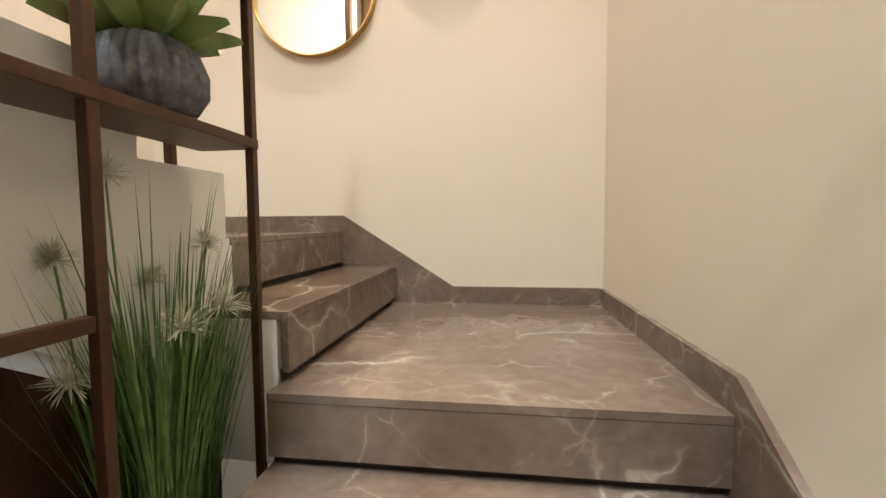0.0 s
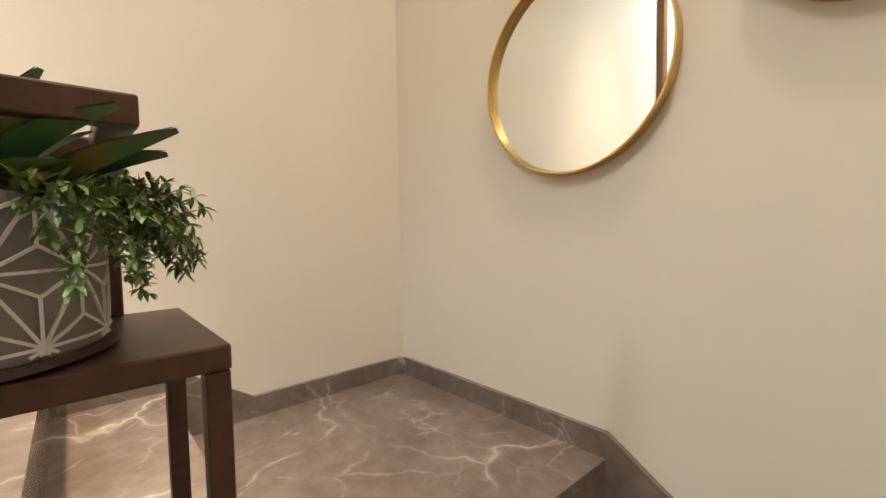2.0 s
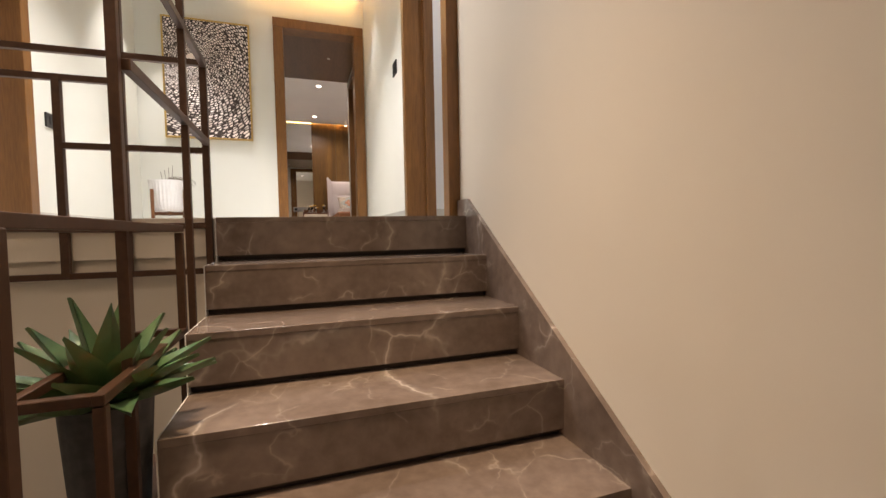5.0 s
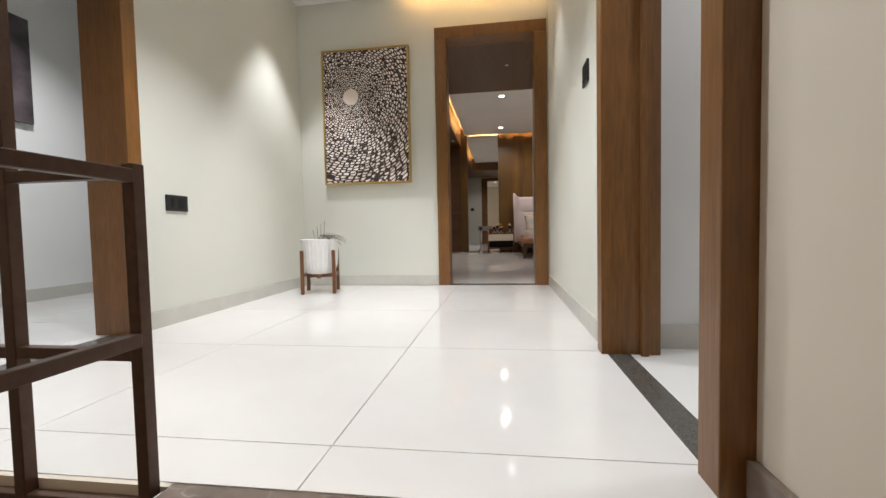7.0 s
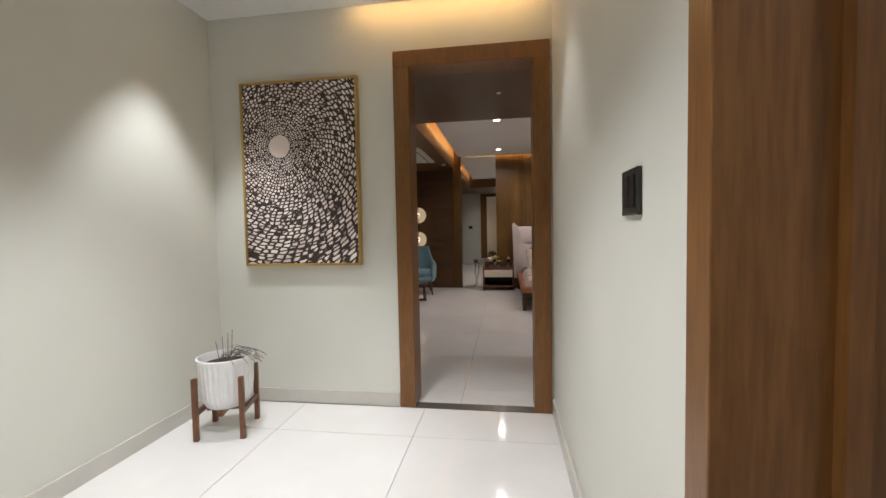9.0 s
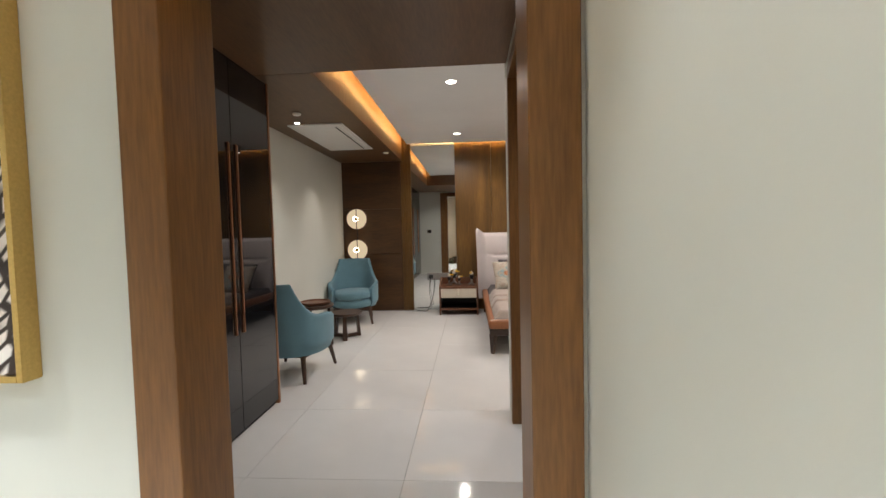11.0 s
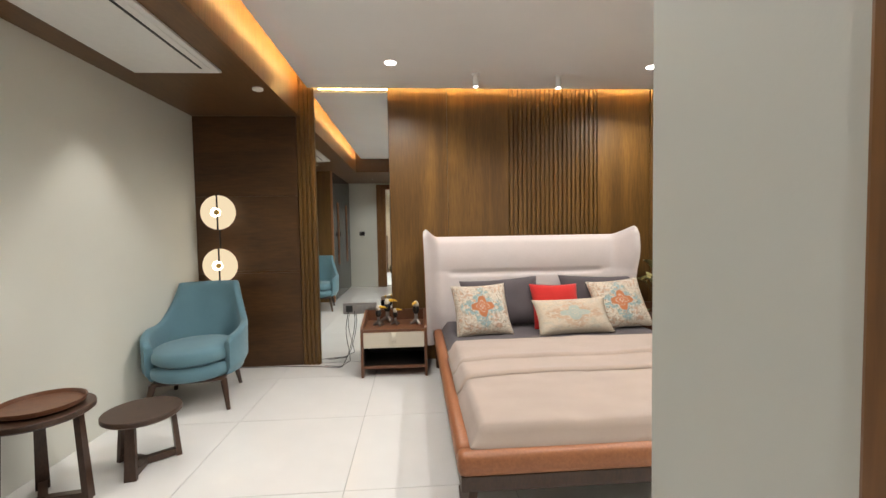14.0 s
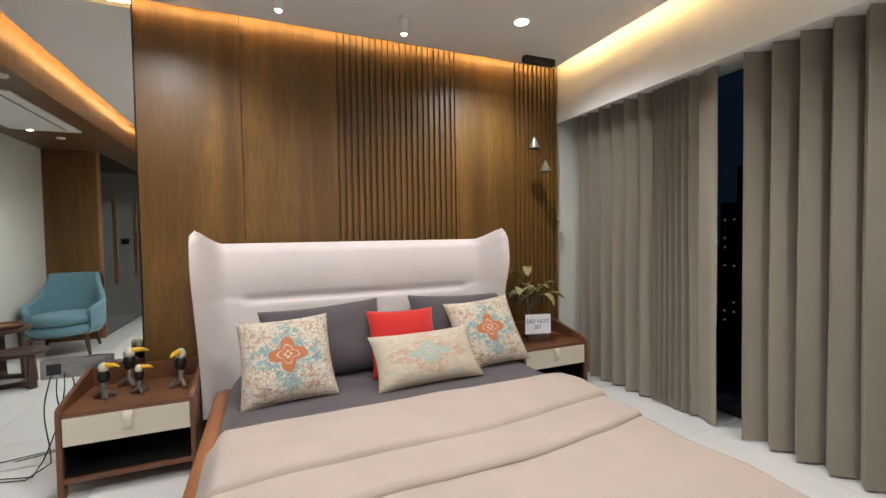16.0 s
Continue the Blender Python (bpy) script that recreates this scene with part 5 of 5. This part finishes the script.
part("canvas", box(bmesh.new(), -1.2282, -0.4918, HN - 0.034, HN - 0.002, 0.8995, 2.0175), spiral_print("whirling_net_print", -0.13, 0.745), pc, world_at=at)

pl = thing("planter", (-1.147, 3.36, 0), "white ribbed pot with dry twigs on a teak stand", "planter", rz=15)
for sx in (-1, 1):
    for sy in (-1, 1):
        part("leg", box(bmesh.new(), sx * 0.118 - 0.013, sx * 0.118 + 0.013, sy * 0.118 - 0.013, sy * 0.118 + 0.013, 0, 0.335, 0.003), M_TEAKLEG, pl)
part("cross_bar", box(bmesh.new(), -0.105, 0.105, -0.012, 0.012, 0.118, 0.147), M_TEAKLEG, pl)
part("cross_bar", box(bmesh.new(), -0.012, 0.012, -0.105, 0.105, 0.1185, 0.1465), M_TEAKLEG, pl)
for sx in (-1, 1):
    part("rail", box(bmesh.new(), sx * 0.118 - 0.009, sx * 0.118 + 0.009, -0.105, 0.105, 0.13, 0.155), M_TEAKLEG, pl)
rib = lambda r, a, z: r * (1 + (0.018 * math.sin(a * 30) if 0.2 < z < 0.40 else 0.0))
pot = part("pot", lathe(bmesh.new(), [(0.075, 0.148), (0.105, 0.155), (0.128, 0.205), (0.136, 0.27), (0.140, 0.385), (0.146, 0.402), (0.147, 0.42), (0.136, 0.422), (0.130, 0.40), (0.128, 0.375)], seg=180, wave=rib), M_CERAMIC, pl, smooth=60)
part("soil", lathe(bmesh.new(), [(0.126, 0.36), (0.127, 0.376), (0.05, 0.385)], seg=30), M_SOIL, pot)
rng = random.Random(3)
bm = bmesh.new()
for k in range(26):
    a, lean = rng.uniform(-0.9, 1.6), rng.uniform(0.15, 0.5)
    p, d = Vector((rng.uniform(-0.03, 0.05), rng.uniform(-0.04, 0.04), 0.38)), Vector((math.cos(a) * lean, math.sin(a) * lean, 1))
    pts = [tuple(p)]
    for s in range(9):
        d = (d + Vector((math.cos(a) * 0.16, math.sin(a) * 0.16, -0.30 * (s > 1))) + Vector([rng.uniform(-0.12, 0.12) for _ in range(3)])).normalized()
        p = p + d * rng.uniform(0.018, 0.03)
        pts.append(tuple(p))
    tube(bm, pts, 0.0014, 5)
for k in range(4):
    tube(bm, [(0.02 * k - 0.03, 0, 0.37), (0.03 * k - 0.05, rng.uniform(-0.02, 0.02), 0.50 + 0.02 * k)], 0.002, 5)
part("twig", bm, M_TWIG, pot, "dry curling twigs")


def wall_plate(name, label, b, face, bits):
    wp = thing(name, ((b[0] + b[1]) / 2, (b[2] + b[3]) / 2, b[4]), label, "switch")
    part("plate", box(bmesh.new(), *b, bevel=0.002), M_SWITCH, wp, world_at=wp.location)
    for q in bits:
        part("rocker", box(bmesh.new(), *q, bevel=0.001), M_BLACK, wp, world_at=wp.location)
    return wp


wall_plate("wall_switch", "dark double switch plate on the hall wall", (HE - 0.011, HE - 0.0005, 2.158, 2.268, 1.118, 1.216), "x", [(HE - 0.0145, HE - 0.0112, 2.170, 2.203, 1.134, 1.202), (HE - 0.0145, HE - 0.0112, 2.212, 2.245, 1.134, 1.202)])
wall_plate("wall_socket", "dark switch and socket plate low on the hall wall", (HW + 0.0005, HW + 0.011, 2.195, 2.345, 0.602, 0.688), "x", [(HW + 0.0112, HW + 0.0145, 2.225, 2.245, 0.622, 0.668), (HW + 0.0112, HW + 0.014, 2.275, 2.325, 0.618, 0.672)])

wall_plate("wall_switch", "dark switch plate on the bedroom wall beside the door", (-0.715, -0.605, HN + 0.1405, HN + 0.151, 1.09, 1.18), "y", [(-0.70, -0.665, HN + 0.1512, HN + 0.154, 1.10, 1.17), (-0.655, -0.62, HN + 0.1512, HN + 0.154, 1.10, 1.17)])

sp = thing("painting", (-3.19, 2.45, 1.32), "dark abstract canvas on the side room wall", "painting")
part("canvas", box(bmesh.new(), -3.198, -3.165, 1.9, 2.93, 1.32, 2.08), simple("dark_abstract_print", (0.07, 0.055, 0.06), 0.5, vary=0.9, scale=4), sp, world_at=sp.location)
wr = thing("wardrobe", (-2.4, 3.4, 0), "tall glossy dark wardrobe in the side room", "wardrobe")
part("body", box(bmesh.new(), -3.18, -1.66, 3.40, 3.69, 0, 2.3), M_BLACK, wr, world_at=wr.location)
for k in range(3):
    part("door", box(bmesh.new(), -3.18 + k * 0.507 + 0.003, -3.18 + (k + 1) * 0.507 - 0.003, 3.378, 3.3985, 0.03, 2.28), M_BLACKGLASS, wr, world_at=wr.location)

# ---- stair things: round mirrors ----
def round_mirror(x, z, r, label):
    mr = thing("round_mirror", (x, YM, z), label, "mirror", "round brass mirrors")
    bm = bmesh.new()
    seg, rings = 72, []
    for rr, yy in ((r, 0.001), (r, 0.040), (r - 0.005, 0.040), (r - 0.010, 0.018), (r - 0.010, 0.001)):
        rings.append([bm.verts.new((rr * math.cos(2 * math.pi * i / seg), yy, rr * math.sin(2 * math.pi * i / seg))) for i in range(seg)])
    for p, q in zip(rings, rings[1:] + rings[:1]):
        for i in range(seg):
            j = (i + 1) % seg
            bm.faces.new((p[i], p[j], q[j], q[i]))
    bmesh.ops.recalc_face_normals(bm, faces=bm.faces)
    part("frame", bm, M_GOLD, mr, "brushed brass rim", smooth=40)
    bm = lathe(bmesh.new(), [(r - 0.0105, 0.004), (r - 0.0105, 0.016)], seg=72)
    bmesh.ops.rotate(bm, verts=bm.verts, cent=(0, 0, 0), matrix=Matrix.Rotation(radians(-90), 3, "X"))
    part("mirror_glass", bm, M_MIRROR, mr)


round_mirror(-0.200, -0.222, 0.306, "large round mirror in a deep brass rim")
round_mirror(-0.84, -0.07, 0.19, "smaller round mirror in a brass rim")

# ---- stair things: metal display rack ----
RX0, RX1, RF, T = -0.502, -0.372, -0.295, 0.020
rack = thing("display_rack", (-0.46, -0.1, LOW), "brown metal display rack with plants in the stairwell", "rack")
at = rack.location


def bar(name, x0, x1, y0, y1, z0, z1):
    part(name, box(bmesh.new(), x0, x1, y0, y1, z0, z1, 0.002), M_BRONZE, rack, world_at=at)


def post(x, y, z0, z1):
    bar("post", x - T / 2, x + T / 2, y - T / 2, y + T / 2, z0, z1)


for y, top in ((-0.872, -0.796), (-0.48, -0.06), (-0.10, -0.357)):
    post(RX0, y, LOW, top)
post(RF, -0.872, -7 * RISE + 0.001, -0.796)
post(RF, -0.49, -6 * RISE + 0.001, -0.06)
post(RX1, -0.10, -0.85, -0.357)
post(RF, -0.815, -0.772, -0.597)
post(-0.385, 0.065, -1.2, 1.05)
post(RX1, 0.43, -0.62, -0.06)
post(RX0, 0.43, LOW, -0.06)
post(RX1, 0.55, -0.42, 1.05)
for x in (RX0, RX1):
    for y0, y1, z in ((-0.492, 0.442, -0.048), (-0.112, 0.442, -0.345)):
        bar("rail", x - T / 2, x + T / 2, y0, y1, z - T / 2, z + T / 2)
for x in (RX0, RF):
    bar("rail", x - T / 2, x + T / 2, -0.827, -0.502, -0.597, -0.573)
bar("rail", RX0 - T / 2, RX0 + T / 2, -0.467, -0.113, -1.475, -1.451)
for z in (0.285, 0.577):
    bar("rail", RX1 - 0.008, RX1 + 0.012, 0.078, 0.8595, z - 0.012, z + 0.012)
for y, z in ((-0.48, -0.048), (-0.10, -0.345), (0.43, -0.345), (0.43, -0.048)):
    bar("rail", RX0 + T / 2, RX1 - T / 2, y - T / 2, y + T / 2, z - T / 2 + 0.0005, z + T / 2 - 0.0005)
bar("rail", RX0 + 0.0125, RF - 0.0125, -0.827, -0.803, -0.596, -0.574)
bar("shelf", RX0 - 0.0125, RF + 0.0125, -0.8825, -0.502, -0.795, -0.773)
bar("shelf", RX0 - 0.0125, RX1 + 0.006, -0.8825, -0.10, -1.151, -1.129)
bar("shelf", RX0 + 0.013, RX1 - 0.013, -0.85, -0.49, -2.06, -2.04)
bar("shelf", RX0 + 0.013, RX1 - 0.013, -0.088, 0.418, -0.702, -0.686)

# railing round the stairwell
rl = thing("railing", (-0.9, 0.875, -0.23), "brown metal grid railing at the stairwell edge", "railing")
at2 = rl.location
for x0, x1, z in ((XL + 0.002, -0.376, -0.205), (XL + 0.002, -0.376, -0.03), (-0.83, -0.376, 0.255), (XL + 0.002, -0.643, 0.49), (XL + 0.002, -0.376, 0.585)):
    part("rail", box(bmesh.new(), x0, x1, 0.862, 0.884, z - 0.011, z + 0.011, 0.002), M_BRONZE, rl, world_at=at2)
for x, z0, z1 in ((-0.376, -0.216, 0.60), (-0.643, -0.216, 1.0), (-0.83, -0.216, 0.501), (-1.20, -0.216, 0.574)):
    part("post", box(bmesh.new(), x - 0.012, x + 0.012, 0.8605, 0.8855, z0, z1, 0.002), M_BRONZE, rl, world_at=at2)


# ---- stair things: plants ----
rng = random.Random(21)
UP = Vector((0, 0, 1))

# grass with white flower heads
gp = thing("grass_plant", (-0.43, -0.67, -2.04), "tall artificial grass with white tufted flowers", "plant")
part("pot", lathe(bmesh.new(), [(0.06, 0), (0.075, 0.01), (0.08, 0.13), (0.074, 0.132), (0.07, 0.115), (0.02, 0.11)], seg=28), M_BLACK, gp, smooth=40)
bm = bmesh.new()
for k in range(420):
    a, r = rng.uniform(0, 6.28), rng.uniform(0, 0.065)
    d = Vector((math.cos(a) * 0.22 * rng.random(), math.sin(a) * 0.34 * rng.random(), 1))
    blade(bm, (r * math.cos(a), r * math.sin(a) * 1.7, 0.10), d, rng.uniform(0.28, 0.62), 0.0045, rng.uniform(0, 0.35), steps=5, fold=0.3, up=Vector((-math.cos(a), -math.sin(a), 0.2)))
for k in range(26):
    a = rng.uniform(0, 6.28)
    blade(bm, (0.04 * math.cos(a), 0.07 * math.sin(a), 0.3), (math.cos(a) * 0.12, math.sin(a) * 0.25, 1), rng.uniform(0.4, 0.58), 0.0035, 0.25, steps=6, up=Vector((-math.cos(a), -math.sin(a), 0)))
part("blade", bm, M_GRASS, gp, smooth=60)
for k, (x, y, z, s) in enumerate(((-0.085, 0.05, 0.53, 1.05), (-0.055, -0.10, 0.54, 0.95), (0.0, -0.13, 0.67, 0.7), (0.03, 0.07, 0.80, 0.7), (0.07, 0.13, 0.66, 0.65), (0.06, -0.05, 0.60, 0.7), (0.02, 0.16, 0.47, 0.8))):
    bm = bmesh.new()
    for j in range(110):
        a, e = rng.uniform(0, 6.28), rng.uniform(-0.45, 1.4)
        d = Vector((math.cos(a) * math.cos(e), math.sin(a) * math.cos(e), math.sin(e)))
        blade(bm, Vector((x, y, z)), d, rng.uniform(0.04, 0.075) * s, 0.0032, rng.uniform(-1.0, 1.4), steps=4, fold=0.6)
    fl = part("flower", bm, M_BLOOM, gp, "white thread-like flower head", smooth=60)
    bm = bmesh.new()
    tube(bm, [(x * 0.3, y * 0.3, 0.1), (x * 0.8, y * 0.8, z * 0.6), (x, y, z)], 0.0022, 5)
    part("stalk", bm, M_GRASS, fl)

# succulent in a ribbed stone pot
sc = thing("succulent_plant", (-0.438, -0.662, -1.129), "pale green succulent in a rough grey stone pot", "plant")
rough = lambda r, a, z: r * (1 + 0.05 * math.sin(a * 26 + 2.2 * noise.noise((a * 2, z * 26, 0))) * (0.02 < z < 0.125) + 0.03 * noise.noise((a * 6, z * 40, 2)))
part("pot", lathe(bmesh.new(), [(0.052, 0), (0.077, 0.012), (0.092, 0.045), (0.093, 0.08), (0.08, 0.118), (0.066, 0.132), (0.060, 0.128), (0.062, 0.115)], seg=130, wave=rough), M_SLATE, sc, "grey ribbed stone pot", smooth=70)
part("soil", lathe(bmesh.new(), [(0.06, 0.11), (0.06, 0.118), (0.01, 0.12)], seg=24), M_SOIL, sc)
bm = bmesh.new()
for ring, (count, el, length, width) in enumerate(((10, 0.22, 0.152, 0.06), (9, 0.55, 0.138, 0.058), (8, 0.9, 0.12, 0.05), (5, 1.2, 0.09, 0.04))):
    for k in range(count):
        a = 6.283 * (k + 0.5 * (ring % 2)) / count + rng.uniform(-0.12, 0.12)
        d = Vector((math.cos(a) * math.cos(el), math.sin(a) * math.cos(el), math.sin(el)))
        blade(bm, Vector((0, 0, 0.125)) + d * 0.012, d, length * rng.uniform(0.85, 1.1), width, -0.25, steps=9, fold=0.42, shape=1.5, thick=0.012)
part("leaf", bm, M_SUCC, sc, "thick pointed succulent leaves", smooth=70)

# second pot on the same shelf
s2 = thing("potted_plant", (-0.44, -0.30, -1.129), "leafy plant in a pale grey pot", "plant")
part("pot", lathe(bmesh.new(), [(0.05, 0), (0.07, 0.008), (0.078, 0.085), (0.072, 0.087), (0.068, 0.07), (0.01, 0.068)], seg=32), M_SKIRT, s2, smooth=40)
bm = bmesh.new()
for k in range(34):
    a, el = rng.uniform(0, 6.28), rng.uniform(0.1, 1.3)
    d = Vector((math.cos(a) * math.cos(el), math.sin(a) * math.cos(el), math.sin(el)))
    blade(bm, Vector((0, 0, 0.075)), d, rng.uniform(0.08, 0.15), rng.uniform(0.03, 0.05), rng.uniform(0.1, 1.0), steps=6, fold=0.4)
part("leaf", bm, M_LEAF, s2, smooth=60)

# patterned pot with aloe and trailing leaves
pp = thing("potted_plant", (-0.424, -0.708, -0.773), "taupe star-relief pot with dark aloe and trailing green", "plant")
R, H = 0.098, 0.125
pt_ = part("pot", lathe(bmesh.new(), [(R - 0.012, 0.0), (R - 0.004, 0.004), (R, 0.012), (R, H), (R - 0.007, H + 0.002), (R - 0.009, H - 0.02), (0.01, H - 0.022)], seg=48), M_STARPOT, pp, "taupe cement pot", smooth=40)
part("saucer", lathe(bmesh.new(), [(R - 0.01, -0.0005), (R + 0.006, 0.004), (R + 0.006, 0.010), (R + 0.001, 0.010)], seg=40), M_DARKWOOD, pp, smooth=40)
bm = bmesh.new()


def on_pot(s, z):
    a = s / R
    return Vector(((R + 0.0008) * math.cos(a), (R + 0.0008) * math.sin(a), z))


step = 2 * math.pi * R / 10
rowh = step * 0.866


def pot_line(p, q):
    """A raised line between two places on the pot, cut off at its rim and foot."""
    lo, hi = 0.013, H - 0.003
    if p[1] > q[1]:
        p, q = q, p
    if q[1] <= lo or p[1] >= hi:
        return
    d = q[1] - p[1]
    f0 = (lo - p[1]) / d if p[1] < lo else 0.0
    f1 = (hi - p[1]) / d if q[1] > hi else 1.0
    tube(bm, [on_pot(p[0] + (q[0] - p[0]) * f, p[1] + d * f) for f in (f0, (f0 + f1) / 2, f1)], 0.0016, 4)


for row in range(-1, 4):
    z = 0.018 + row * rowh
    for k in range(10):
        v0 = ((k + 0.5 * (row % 2)) * step, z)
        v1, v2, v3 = (v0[0] + step, z), (v0[0] + step / 2, z + rowh), (v0[0] + step / 2, z - rowh)
        for q in (v1, v2, (v0[0] - step / 2, z + rowh)):
            pot_line(v0, q)
        for tri in ((v0, v1, v2), (v0, v1, v3)):
            mid = (sum(q[0] for q in tri) / 3, sum(q[1] for q in tri) / 3)
            for q in tri:
                pot_line(mid, q)
part("star_relief", bm, M_LINE, pt_, "white star line relief")
part("soil", lathe(bmesh.new(), [(R - 0.011, H - 0.021), (R - 0.011, H - 0.014), (0.01, H - 0.012)], seg=24), M_SOIL, pt_)
bm = bmesh.new()
for k in range(20):
    a, el = rng.uniform(0, 6.28), rng.uniform(0.35, 1.3)
    d = Vector((math.cos(a) * math.cos(el), math.sin(a) * math.cos(el), math.sin(el)))
    blade(bm, Vector((d.x * 0.03, d.y * 0.03, H - 0.015)), d, rng.uniform(0.12, 0.19), rng.uniform(0.032, 0.046), rng.uniform(-0.2, 0.6), steps=9, fold=0.5, thick=0.006)
part("aloe_leaf", bm, M_LEAF, pp, "dark green aloe leaves", smooth=70)
bm = bmesh.new()
for k in range(10):
    a, el = rng.uniform(0, 6.28), rng.uniform(0.3, 1.2)
    d = Vector((math.cos(a) * math.cos(el), math.sin(a) * math.cos(el), math.sin(el)))
    blade(bm, Vector((d.x * 0.04, d.y * 0.04, H - 0.015)), d, rng.uniform(0.09, 0.13), rng.uniform(0.04, 0.055), 0.7, steps=7, fold=0.3)
part("broad_leaf", bm, M_MOSS, pp, smooth=60)
bm = bmesh.new()
for k in range(46):
    a = rng.uniform(-2.6, -0.9)
    p = Vector((0.085 * math.cos(a), 0.085 * math.sin(a), H - 0.005))
    d = Vector((math.cos(a) * 0.8, math.sin(a) * 0.8, rng.uniform(0.2, 0.9)))
    for s in range(rng.randrange(5, 11)):
        d = (d + Vector((math.cos(a) * 0.05, math.sin(a) * 0.05, -0.30)) + Vector([rng.uniform(-0.25, 0.25) for _ in range(3)])).normalized()
        p = p + d * 0.0115
        if Vector((p.x, p.y)).length < R + 0.006 or p.z < 0.012:
            p.z = max(p.z, H)
        for j in range(7):
            e = Vector([rng.uniform(-1, 1) for _ in range(3)]) + d * 0.4
            blade(bm, p, e, rng.uniform(0.009, 0.017), 0.0045, rng.uniform(-0.6, 1.2), steps=3, fold=0.4)
part("trailing_leaf", bm, M_MOSS, pp, "curly trailing green leaves", smooth=60)

# aloe in the upper frame
al = thing("aloe_plant", (-0.445, 0.12, -0.686), "blue-green aloe in a dark ribbed cement pot", "plant")
dark_pot = simple("dark_cement_pot", (0.055, 0.055, 0.056), 0.7, vary=0.3, scale=50)
part("pot", lathe(bmesh.new(), [(0.062, 0), (0.068, 0.006), (0.084, 0.27), (0.078, 0.272), (0.074, 0.25), (0.01, 0.248)], seg=60, wave=lambda r, a, z: r * (1 + 0.012 * math.sin(a * 20))), dark_pot, al, "dark ribbed cement pot", smooth=60)
bm = bmesh.new()
for ring, (count, el, length) in enumerate(((11, 0.25, 0.215), (10, 0.55, 0.21), (8, 0.95, 0.20), (3, 1.35, 0.22))):
    for k in range(count):
        a = 6.283 * (k + 0.5 * (ring % 2)) / count + rng.uniform(-0.15, 0.15)
        d = Vector((math.cos(a) * math.cos(el), math.sin(a) * math.cos(el), math.sin(el)))
        blade(bm, Vector((d.x * 0.02, d.y * 0.02, 0.262)), d, length * rng.uniform(0.85, 1.1), rng.uniform(0.068, 0.09), rng.uniform(-0.35, 0.25), steps=10, fold=0.45, shape=0.62, thick=0.008)
part("leaf", bm, M_ALOE, al, "broad pointed aloe leaves", smooth=70)


# ---- floor tiles ----
def tile_floor(name, x0, x1, y0, y1, ox, oy, size, label):
    fl = thing(name, (0, 0, 0), label, "floor", kind="structure")
    cache = {}
    gap = 0.0015
    i0, i1 = math.floor((x0 - ox) / size), math.ceil((x1 - ox) / size)
    j0, j1 = math.floor((y0 - oy) / size), math.ceil((y1 - oy) / size)
    for i in range(i0, i1):
        for j in range(j0, j1):
            a, b = max(x0, ox + i * size) + gap, min(x1, ox + (i + 1) * size) - gap
            c, d = max(y0, oy + j * size) + gap, min(y1, oy + (j + 1) * size) - gap
            if b - a < 0.02 or d - c < 0.02:
                continue
            key = (round(b - a, 3), round(d - c, 3))
            if key not in cache:
                cache[key] = finish(box(bmesh.new(), 0, b - a, 0, d - c, -0.01, 0), "tile", M_TILE)
            ob = new("tile", cache[key])
            ob.location, ob.parent = (a, c, 0), fl


tile_floor("floor_hall", HW - 0.1, HE, 0.90, HN - 0.02, -0.1, 1.838, 0.776, "white polished hall floor tiles")
tile_floor("floor_side_east", HE + 0.066, 3.05, 0.35, 1.9, HE + 0.066, 0.35, 0.776, "white polished floor tiles of the side room")
tile_floor("floor_side_west", -3.2, HW - 0.1, 0.65, 3.7, -3.2, 0.65, 0.776, "white polished floor tiles of the side room")
tile_floor("floor_bedroom", BW, BE, HN + 0.06, BN, 0.11, 6.40, 0.776, "white polished bedroom floor tiles")
